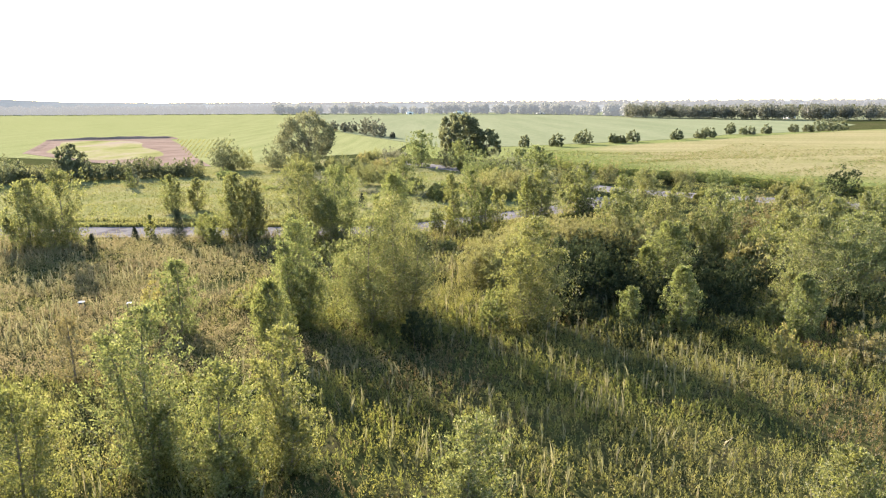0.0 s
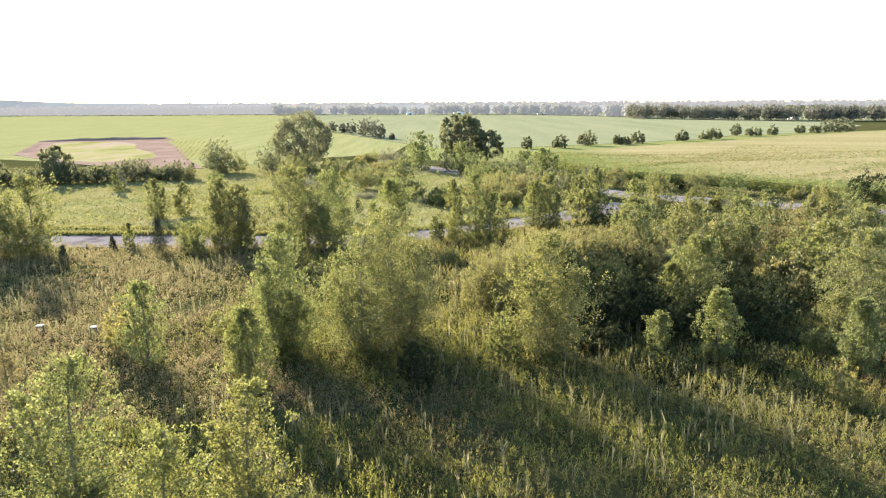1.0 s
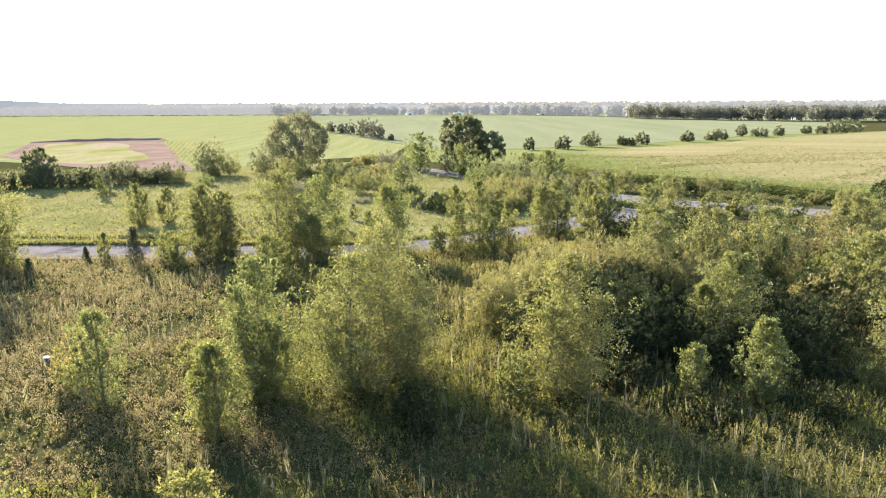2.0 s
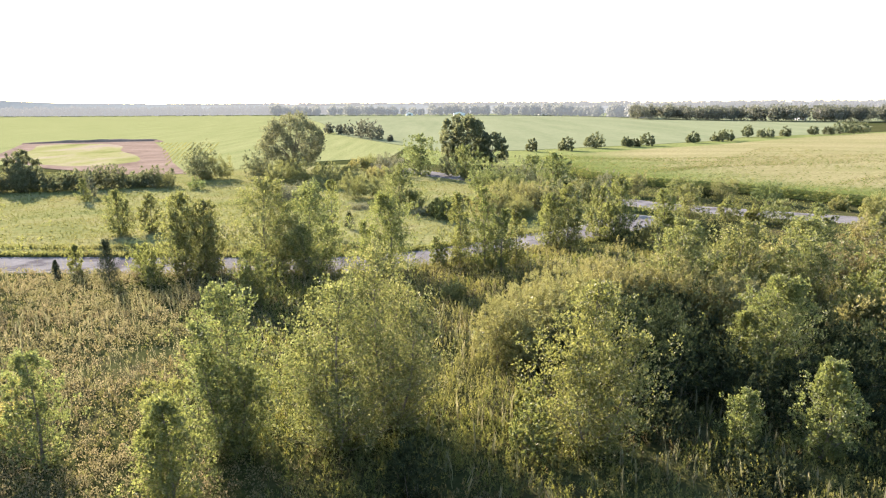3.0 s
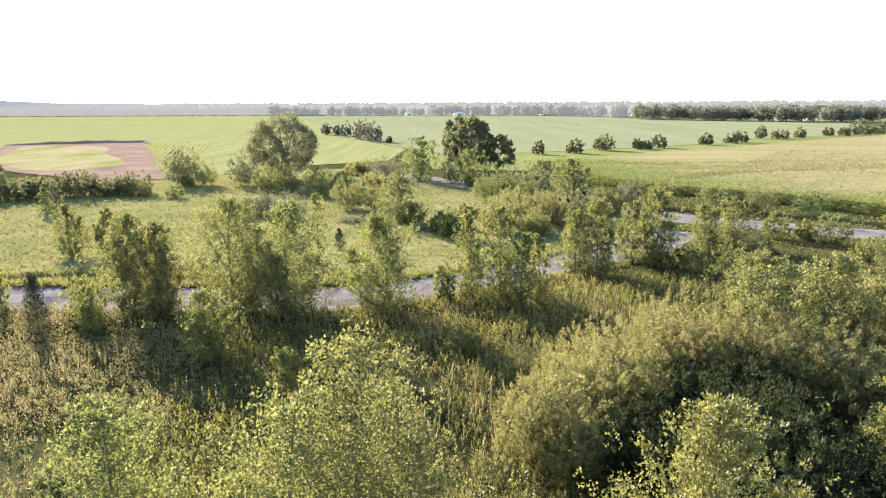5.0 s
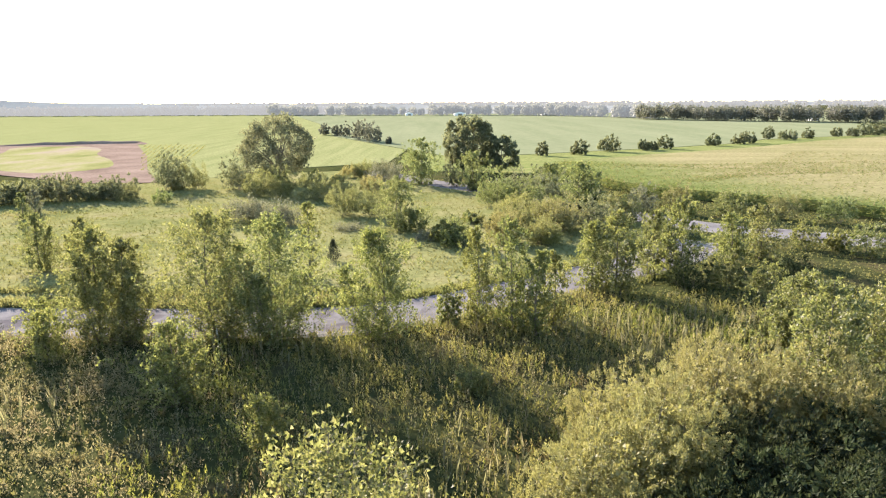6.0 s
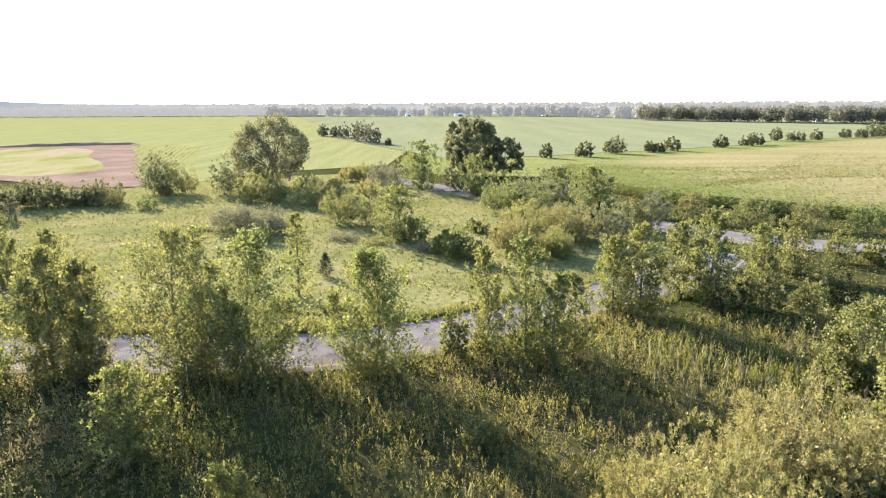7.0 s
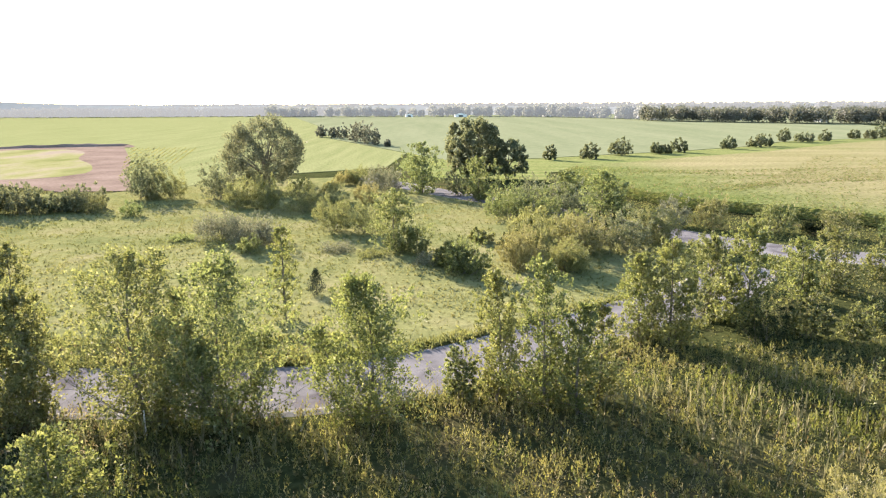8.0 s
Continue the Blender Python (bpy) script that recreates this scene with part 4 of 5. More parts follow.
# x, y, height, width, leaves, leaf length, slimness, heads, tone, label
BUSHES = [
    # first seven: dark bushes added to darken ground that only lies in shade
    (8.8, 59.2, 4.6, 5.6, 4200, 0.24, 0.30, 4, "dark", "added dark bush for the shade below willow mounds"),
    (10.2, 55.8, 3.6, 5.2, 3600, 0.23, 0.35, 4, "dark", "added dark bush standing in for deep shade"),
    (11.4, 52.2, 2.0, 4.4, 2400, 0.22, 0.40, 4, "dark", "added low dark bush standing in for shade"),
    (17.8, 53.2, 2.6, 5.0, 2800, 0.23, 0.40, 4, "dark", "added dark bush for the shade beside a sapling"),
    (21.4, 55.2, 2.8, 5.0, 2800, 0.23, 0.40, 4, "dark", "added dark bush for the shade below a sunlit poplar"),
    (14.6, 47.4, 1.3, 4.2, 1800, 0.21, 0.45, 5, "dark", "added dark undergrowth for the shade at a sapling's foot"),
    (21.6, 48.0, 1.4, 4.4, 1800, 0.21, 0.45, 5, "dark", "added low dark undergrowth standing in for shade"),
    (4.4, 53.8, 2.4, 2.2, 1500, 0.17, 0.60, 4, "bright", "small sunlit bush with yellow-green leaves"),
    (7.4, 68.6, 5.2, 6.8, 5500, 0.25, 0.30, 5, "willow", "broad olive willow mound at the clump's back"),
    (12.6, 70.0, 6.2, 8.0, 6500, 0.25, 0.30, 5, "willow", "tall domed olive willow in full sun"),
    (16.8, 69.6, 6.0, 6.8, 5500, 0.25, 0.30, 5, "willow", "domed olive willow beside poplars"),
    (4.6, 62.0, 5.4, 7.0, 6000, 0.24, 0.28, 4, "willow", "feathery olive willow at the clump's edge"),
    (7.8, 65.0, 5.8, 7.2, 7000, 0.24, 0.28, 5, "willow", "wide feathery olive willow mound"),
    # dark rows from here: the clump's own shade is in their leaf colour
    (12.8, 65.4, 4.4, 6.4, 6000, 0.24, 0.32, 5, "dark", "thicket bush with shade in its leaf colour before tall willows"),
    (12.4, 60.8, 5.6, 7.4, 7000, 0.24, 0.28, 4, "dark", "willow with shade in its leaf colour at the clump's front"),
    (17.4, 66.0, 4.4, 5.8, 4500, 0.24, 0.32, 4, "dark", "rounded bush with shade in its leaf colour beside poplars"),
    (15.8, 60.5, 5.2, 6.4, 5000, 0.24, 0.32, 4, "dark", "dark green bush with shade in its leaf colour behind poplars"),
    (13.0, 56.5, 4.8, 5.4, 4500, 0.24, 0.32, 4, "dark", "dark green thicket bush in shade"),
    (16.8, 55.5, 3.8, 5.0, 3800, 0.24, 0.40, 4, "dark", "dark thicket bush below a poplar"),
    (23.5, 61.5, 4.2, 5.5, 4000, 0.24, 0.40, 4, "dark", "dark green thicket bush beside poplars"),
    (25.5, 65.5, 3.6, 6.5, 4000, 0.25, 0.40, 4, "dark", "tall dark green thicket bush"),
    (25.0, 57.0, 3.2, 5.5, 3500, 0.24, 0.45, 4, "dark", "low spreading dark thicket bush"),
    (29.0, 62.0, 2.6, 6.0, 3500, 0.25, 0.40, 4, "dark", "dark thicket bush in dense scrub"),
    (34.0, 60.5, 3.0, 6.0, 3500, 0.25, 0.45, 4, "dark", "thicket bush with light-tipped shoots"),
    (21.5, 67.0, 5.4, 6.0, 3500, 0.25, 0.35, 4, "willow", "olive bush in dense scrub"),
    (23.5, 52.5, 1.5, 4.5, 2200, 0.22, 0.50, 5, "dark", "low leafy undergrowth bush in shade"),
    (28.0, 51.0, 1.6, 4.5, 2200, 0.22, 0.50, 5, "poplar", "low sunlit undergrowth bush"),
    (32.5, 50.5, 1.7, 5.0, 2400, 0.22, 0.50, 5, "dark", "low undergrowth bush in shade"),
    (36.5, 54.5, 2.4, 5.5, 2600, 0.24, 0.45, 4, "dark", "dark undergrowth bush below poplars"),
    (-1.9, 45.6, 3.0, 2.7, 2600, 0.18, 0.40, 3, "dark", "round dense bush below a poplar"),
    (4.0, 49.3, 3.6, 2.4, 2000, 0.18, 0.55, 3, "bright", "pale yellow-green bush beside a poplar"),
    (23.4, 42.0, 2.8, 1.8, 1100, 0.16, 0.50, 3, "yellow", "yellowish bush in the tall weeds"),
    (29.0, 42.0, 3.2, 3.6, 2200, 0.18, 0.40, 4, "orange", "rust-tinged bush in the tall weeds"),
    (38.8, 80.4, 5.9, 5.6, 4200, 0.22, 0.50, 4, "orange", "orange-brown turning bush among green"),
    (42.0, 78.0, 5.0, 4.5, 2500, 0.22, 0.45, 4, "poplar", "green bush among taller trees"),
    (-0.9, 88.8, 4.0, 2.1, 2200, 0.18, 0.55, 3, "poplar", "small dense green bush at the road edge"),
    (0.4, 76.8, 1.8, 2.4, 1200, 0.18, 0.45, 3, "poplar", "low green bush in the sunny weeds"),
    (22.2, 99.0, 4.3, 3.6, 2200, 0.20, 0.40, 3, "dark", "dark bush inside the road bend"),
    (26.2, 99.8, 3.7, 3.4, 2200, 0.20, 0.50, 3, "poplar", "dense round green bush"),
    (29.3, 98.5, 3.4, 2.6, 1600, 0.20, 0.50, 3, "poplar", "small green bush on the slope"),
    (33.5, 101.5, 3.2, 4.0, 2000, 0.20, 0.50, 4, "dark", "dark green bush below poplars"),
    (-100.2, 147.9, 7.4, 6.6, 2200, 0.32, 0.55, 4, "dark", "rounded dark tree-like bush"),
    (-88.3, 154.5, 7.2, 5.6, 2200, 0.32, 0.55, 3, "dark", "round bush rising above the hedge"),
    (-45.2, 176.8, 7.7, 7.4, 2800, 0.32, 0.50, 4, "dark", "dark bush below the large tree"),
    (-59.4, 178.6, 8.4, 8.0, 5200, 0.28, 0.55, 5, "hedge", "tall dark bush at the field's edge"),
    (-54.0, 177.2, 5.8, 6.2, 2200, 0.32, 0.40, 4, "willow", "rounded willow bush at the field's edge"),
    (-37.2, 166.0, 5.4, 6.5, 2400, 0.32, 0.30, 3, "willow", "domed willow bush before the large tree"),
    (-32.6, 165.0, 5.6, 6.0, 2400, 0.32, 0.30, 3, "willow", "domed willow bush with yellowish top"),
    (-25.1, 161.1, 5.2, 6.8, 2400, 0.30, 0.30, 4, "willow", "rounded willow bush in a row"),
    (-20.7, 163.4, 4.4, 6.0, 2000, 0.30, 0.30, 3, "willow", "low rounded willow bush in a row"),
    (-17.4, 143.4, 5.2, 5.6, 2800, 0.26, 0.30, 4, "willow", "dome-shaped willow bush on the meadow"),
    (-12.8, 142.0, 5.6, 6.0, 2800, 0.26, 0.30, 4, "willow", "dome-shaped willow bush beside another"),
    (-31.5, 138.5, 3.8, 7.0, 3200, 0.26, 0.40, 6, "grey", "low silvery-grey shrub mound in the meadow"),
    (-26.0, 135.5, 3.9, 7.0, 3200, 0.26, 0.40, 6, "grey", "low silvery-grey shrub mound beside another"),
    (-13.5, 191.5, 4.4, 6.4, 2200, 0.32, 0.40, 4, "grey", "pale rounded bush hiding the far road"),
    (-20.5, 198.0, 4.2, 6.4, 2200, 0.32, 0.40, 4, "willow", "olive bush hiding the far road's end"),
    (-14.9, 183.9, 5.6, 5.4, 1800, 0.32, 0.40, 3, "grey", "pale bush beside the far road"),
    (0.8, 180.5, 5.0, 4.2, 1500, 0.32, 0.55, 3, "dark", "small dark bush beside the far road"),
    (8.4, 152.8, 6.7, 7.0, 3000, 0.28, 0.50, 4, "poplar", "dense fresh green bush in the scrub"),
    (13.5, 151.1, 5.4, 6.0, 2600, 0.28, 0.50, 4, "poplar", "fresh green bush in the scrub"),
    (14.0, 160.0, 6.4, 8.0, 3000, 0.28, 0.50, 4, "dark", "dark green bush in the scrub"),
    (19.5, 155.5, 5.6, 7.0, 2600, 0.28, 0.50, 4, "dark", "dark spreading bush in the scrub"),
    (9.0, 129.5, 4.6, 7.0, 3200, 0.26, 0.30, 4, "willow", "wide willow bush in the middle scrub"),
    (15.0, 128.5, 5.2, 7.5, 3400, 0.26, 0.30, 4, "willow", "wide olive willow bush in the scrub"),
    (20.3, 129.5, 5.4, 6.0, 2800, 0.26, 0.30, 4, "dark", "dark willow bush in the scrub"),
    (25.0, 133.5, 4.8, 6.0, 2400, 0.26, 0.40, 4, "willow", "olive bush below the cornfield"),
    (31.9, 146.5, 4.5, 4.6, 1800, 0.28, 0.45, 3, "grey", "pale bush beside the cornfield"),
    (36.8, 144.5, 4.6, 4.6, 1800, 0.28, 0.45, 3, "willow", "bush beside the cornfield edge"),
    (44.0, 141.0, 4.2, 5.0, 1800, 0.28, 0.45, 4, "poplar", "green bush before the corn"),
    (51.0, 137.5, 4.2, 4.6, 1800, 0.28, 0.45, 3, "willow", "olive bush before the corn"),
    (57.0, 134.0, 4.0, 4.6, 1800, 0.28, 0.45, 3, "poplar", "green bush by the side road"),
    (48.0, 112.5, 3.8, 4.4, 2000, 0.24, 0.45, 3, "poplar", "green bush beside the side road"),
    (43.0, 116.8, 3.6, 3.6, 1600, 0.24, 0.45, 3, "bright", "sunlit green bush on the side road's edge"),
    (0.8, 119.0, 4.3, 5.0, 2600, 0.24, 0.45, 4, "poplar", "green bush at the edge of the meadow"),
    (6.6, 121.8, 4.5, 5.6, 2600, 0.24, 0.40, 4, "willow", "olive bush at the edge of the meadow"),
    (11.5, 120.0, 3.8, 5.0, 2200, 0.24, 0.40, 4, "willow", "olive bush in the low scrub"),
    (33.5, 117.2, 2.8, 3.2, 1500, 0.22, 0.45, 3, "bright", "sunlit green bush at the road fork"),
    (28.0, 124.5, 3.2, 3.8, 1700, 0.22, 0.45, 3, "poplar", "green bush at the road fork"),
    (75.0, 122.0, 5.6, 6.0, 2200, 0.28, 0.55, 4, "dark", "dark round bush before the corn"),
    (62.0, 111.5, 4.6, 5.0, 2000, 0.26, 0.50, 4, "willow", "olive bush beside the side road"),
    (-53.0, 158.0, 2.6, 3.4, 900, 0.28, 0.45, 3, "bright", "small pale green bush in the grass"),
    (-60.5, 160.5, 3.0, 4.0, 900, 0.28, 0.45, 3, "willow", "small bush at the hedge's end"),
    (-23.6, 51.0, 4.2, 2.6, 1700, 0.17, 0.45, 3, "yellow", "yellow-leaved bush in tall weeds"),
    (-15.0, 131.5, 1.1, 5.0, 1200, 0.2, 0.45, 5, "grey", "low flat patch of greyish scrub in the grass"),
    (-10.5, 128.0, 1.0, 4.0, 1000, 0.2, 0.45, 5, "olive", "low flat patch of olive scrub in the grass"),
    (-37.0, 138.0, 0.9, 3.4, 800, 0.2, 0.45, 4, "scrub", "low dark tuft in the meadow grass"),
    (-3.2, 124.5, 1.3, 4.6, 1100, 0.2, 0.45, 5, "grey", "low greyish scrub mound at the meadow rim"),
    (-19.0, 119.0, 0.8, 3.0, 800, 0.18, 0.45, 4, "bright", "low bright tuft of leafy weeds in grass"),
    (-25.5, 129.6, 2.4, 3.0, 1300, 0.2, 0.45, 3, "bright", "small green bush before a silvery mound"),
    (-4.6, 128.6, 3.2, 3.0, 1500, 0.2, 0.45, 3, "poplar", "small green bush at the meadow rim"),
    (-17.0, 55.0, 2.2, 3.2, 1600, 0.18, 0.45, 4, "bright", "low yellow-green bush in weeds"),
]
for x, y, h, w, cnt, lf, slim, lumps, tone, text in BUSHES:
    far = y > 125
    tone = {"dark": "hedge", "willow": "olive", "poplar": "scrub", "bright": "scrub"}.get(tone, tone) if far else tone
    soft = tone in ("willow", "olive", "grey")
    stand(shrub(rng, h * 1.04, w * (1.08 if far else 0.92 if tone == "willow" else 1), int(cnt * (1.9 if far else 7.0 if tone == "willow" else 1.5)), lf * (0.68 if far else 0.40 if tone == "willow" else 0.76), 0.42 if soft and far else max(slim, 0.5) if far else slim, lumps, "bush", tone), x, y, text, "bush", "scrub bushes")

g = np.random.default_rng(77)
TONES = ["poplar", "willow", "dark", "bright", "poplar", "willow"]
WORDS = {"poplar": "green", "willow": "olive", "dark": "dark green", "bright": "sunlit green", "yellow": "yellow-green", "grey": "silvery grey"}
for n_, x0, x1, y0, y1, lo, hi, where in ((6, 32, 75, 98, 150, 2.0, 3.4, "beside the side road"), (12, 20, 50, 66, 88, 2.5, 5.0, "in dense scrub"),                                       (24, -2, 30, 118, 165, 2.0, 4.4, "in the middle scrub"), (8, -60, -10, 165, 205, 2.0, 4.0, "below the field edge"), (10, 42, 78, 70, 106, 2.5, 4.5, "in the outer scrub")):
    for i in range(n_):
        x, y = g.uniform(x0, x1), g.uniform(y0, y1)
        if off_road(np.array([x]), np.array([y]))[0] < (7.5 if x > 28 else 5.2) or (x > 44 and y > 158 - 1.15 * (x - 44)):
            continue
        h, tone = g.uniform(lo, hi), TONES[int(g.integers(0, 6))]
        stand(shrub(rng, h, h * g.uniform(0.9, 1.5) + 0.6, int(1600 + 650 * h), 0.21, 0.45, 4, "bush", tone), x, y, WORDS[tone] + " bush with rounded leafy heads " + where, "bush", "scrub bushes")

for i in range(10):
    x = -106 + 4.7 * i
    stand(shrub(rng, 4.6 + 0.7 * math.sin(i * 2.1), 7.4, 5200, 0.27, 0.55, 5, "hedge_bush", "hedge"), x, 150.5 + 0.30 * (x + 106) + 0.8 * math.sin(i), "dark green hedge bush beside the bare soil", "bush", "field hedge")

stand(round_tree(rng, 8.4, 7.0, 5, 7000, 0.34, 0.03, "hedge_tree", "hedge"), -90.6, 159.0, "round dark green tree standing at the hedge", "tree")

for x, y, h, w in ((-34.5, 83.4, 4.6, 2.0), (-42.8, 77.6, 2.5, 1.2), (-41.8, 86.6, 1.7, 0.9), (-41.1, 85.4, 1.5, 0.8), (-14.0, 112.0, 2.6, 1.6)):
    stand(cedar(rng, h, w, 1200 + int(600 * h)), x, y, "small dark pointed cedar standing in grass", "tree", "cedars")

# hedgerow along the corn, and the group of trees far off in the field
HEDGEROW = [(32.5, 261, 5.3, 4.6), (45.9, 264.6, 5.6, 6.8), (59.4, 278, 6.8, 8.4), (73.6, 282.4, 4.6, 5.2), (77.5, 284.5, 3.6, 4.0), (84.0, 290, 5.8, 6.8),
            (109.1, 306.3, 5.5, 6.4), (124.0, 316.0, 5.0, 7.0), (130.5, 321.5, 5.6, 7.0), (152.1, 348.5, 6.8, 6.0), (160.6, 347.7, 4.9, 8.4),
            (174.7, 355.6, 5.8, 5.6), (195.7, 368.4, 5.0, 5.6), (206.0, 372.0, 5.0, 5.6), (215.0, 377.1, 7.4, 9.0), (224.0, 382.0, 7.4, 9.0), (234.0, 388.0, 6.6, 9.0)]
for x, y, h, w in HEDGEROW:
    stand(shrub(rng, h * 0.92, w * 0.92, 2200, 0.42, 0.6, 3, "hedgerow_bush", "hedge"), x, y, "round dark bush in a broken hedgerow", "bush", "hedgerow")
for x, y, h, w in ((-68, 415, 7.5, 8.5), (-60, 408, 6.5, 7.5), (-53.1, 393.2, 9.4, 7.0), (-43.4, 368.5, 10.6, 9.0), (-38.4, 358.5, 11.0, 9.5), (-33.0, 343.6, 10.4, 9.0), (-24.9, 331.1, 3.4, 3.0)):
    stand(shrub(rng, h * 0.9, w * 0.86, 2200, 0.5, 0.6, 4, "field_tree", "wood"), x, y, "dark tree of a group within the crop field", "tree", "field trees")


# ---- woods far off: the fields' backdrop, haze painted into its leaves ----
def woods(name, line, depth, low, high, trees, per, size, tone, label, seed):
    """A belt of crowns of many leaf clumps with uneven tops, on dark stems."""
    g = np.random.default_rng(seed)
    p = spline(line, 20.0)
    seg = np.concatenate([[0], np.cumsum(np.linalg.norm(np.diff(p, axis=0), axis=1))])
    s = np.sort(g.uniform(0, seg[-1], trees))
    cx, cy = np.interp(s, seg, p[:, 0]), np.interp(s, seg, p[:, 1]) + g.uniform(0, depth, trees)
    wave = 0.5 + 0.5 * np.sin(s * 0.013 + seed) * np.cos(s * 0.031)
    th = low + (high - low) * (0.45 * wave + 0.55 * g.uniform(0, 1, trees))
    tw = th * g.uniform(0.55, 1.05, trees)
    d = unit(g.normal(size=(trees, per, 3)))
    rad = g.uniform(0.25, 1.0, (trees, per, 1)) ** 0.6 * (1 + 0.25 * np.sin(5 * d[..., :1] + 4 * d[..., 1:2]))
    c = np.stack([cx, cy, GROUND + th * 0.52], 1)[:, None, :] + d * rad * np.stack([tw * 0.5, tw * 0.5, th * 0.47], 1)[:, None, :]
    c = c.reshape(-1, 3)
    v, f = leaves(g, c, g.normal(size=c.shape) + np.array([0, 0, 0.3]), size, size * 0.85, d.reshape(-1, 3) + np.array([0, 0, 0.3]), 0.3)
    v[:, 2] = np.maximum(v[:, 2], GROUND)
    tagged(part_np(name, mesh_np(name, v, None, f), LEAF[tone]), label, "woods", kind="stuff")


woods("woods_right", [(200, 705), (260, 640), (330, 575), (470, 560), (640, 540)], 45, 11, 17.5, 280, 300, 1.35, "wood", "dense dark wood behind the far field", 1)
woods("woods_middle", [(-260, 1015), (0, 985), (150, 900), (230, 720)], 40, 9, 18, 200, 170, 2.8, "far", "tree belt with painted haze and gaps behind the far field", 2)
woods("woods_left", [(-1100, 1060), (-700, 1050), (-170, 1060)], 60, 11, 16, 380, 120, 3.2, "farther", "woods in painted pale haze along the left field", 3)
woods("woods_distant", [(-2200, 1900), (-600, 1800), (300, 1750), (1500, 1500)], 200, 12, 17.5, 520, 60, 8.0, "farther", "distant woods in painted pale haze near the horizon", 4)
woods("woods_horizon", [(-2600, 2700), (-1500, 2500), (0, 2600), (1800, 2500), (3000, 2300)], 300, 16, 21, 520, 50, 13.0, "farther", "horizon woods made faint by painted haze", 5)


def ridge(name, line, heights, label):
    """A far low hill: a long bank with a gently waving crest."""
    p = spline(line, 40.0)
    u = np.linspace(0, 1, len(p))
    hz = np.interp(u, np.linspace(0, 1, len(heights)), heights) + 1.2 * np.sin(u * 60) + 0.8 * np.sin(u * 143 + 1)
    v = np.stack([np.column_stack([p, np.full(len(p), GROUND - 0.5)]), np.column_stack([p + np.array([0, 60]), GROUND + hz]), np.column_stack([p + np.array([0, 300]), np.full(len(p), GROUND - 0.5)])], 1)
    i = np.arange(len(p) - 1)[:, None] * 3 + np.arange(2)[None]
    q = np.stack([i, i + 3, i + 4, i + 1], -1).reshape(-1, 4)
    tagged(part_np(name, mesh_np(name, v.reshape(-1, 3), q[:, ::-1]), HILL), label, "hills", kind="structure")


ridge("backdrop_left", [(-1700, 1150), (-900, 1110), (-150, 1120), (420, 1130)], [20, 20, 20, 21, 23.5, 24.5, 17, 15, 14, 13, 12, 11], "wooded hills in painted pale haze along the horizon")
ridge("backdrop_far", [(-3200, 2900), (0, 2800), (3600, 2600)], [24, 28, 18, 15, 15, 18, 18], "hills made faint by painted haze on the horizon")


def bean_rows():
    """Low leafy crop rows at the near corner of the field."""
    g = np.random.default_rng(61)
    c = []
    for k in range(13):
        a, b = np.array([-90.0 + k * 1.4, 208.0 + 0.5 * k]), np.array([-132.0 + k * 2.2, 330.0])
        u = g.uniform(0, 1, 150)[:, None]
        c.append(np.column_stack([a + (b - a) * u + g.normal(size=(150, 2)) * 0.14, GROUND + 0.12 + g.uniform(0, 0.30, 150)]))
    c = np.concatenate(c)
    c = c[(c[:, 0] > -86 - (c[:, 1] - 222) * 0.44) & (c[:, 1] > 226 + 0.2 * (c[:, 0] + 40))]
    v, f = leaves(g, c, g.normal(size=c.shape) + np.array([0, 0, 0.6]), 0.45, 0.4)
    tagged(part_np("bean_rows", mesh_np("bean_rows", v, None, f), GRASS), "rows of bright green bean plants", "crop", kind="stuff")


bean_rows()


# ---- corn ----
CORN_EDGE = [(34, 222), (29.5, 214), (28, 206), (31.5, 185), (34, 172), (39, 162), (50, 153), (60, 144), (66, 135), (88, 112), (130, 85)]
CORN_BACK = [(40, 226), (64, 243), (106, 270), (156, 311), (216, 350)]
sheet("corn_field", [(x + 1.6, y + (1.0 if i > 3 else -0.5)) for i, (x, y) in enumerate(CORN_EDGE)] + [(420, 60), (700, 400), (700, 550)] + CORN_BACK[::-1], GROUND - 0.01, CANOPY, "ripening tan-topped tall corn", "field", 1.75)


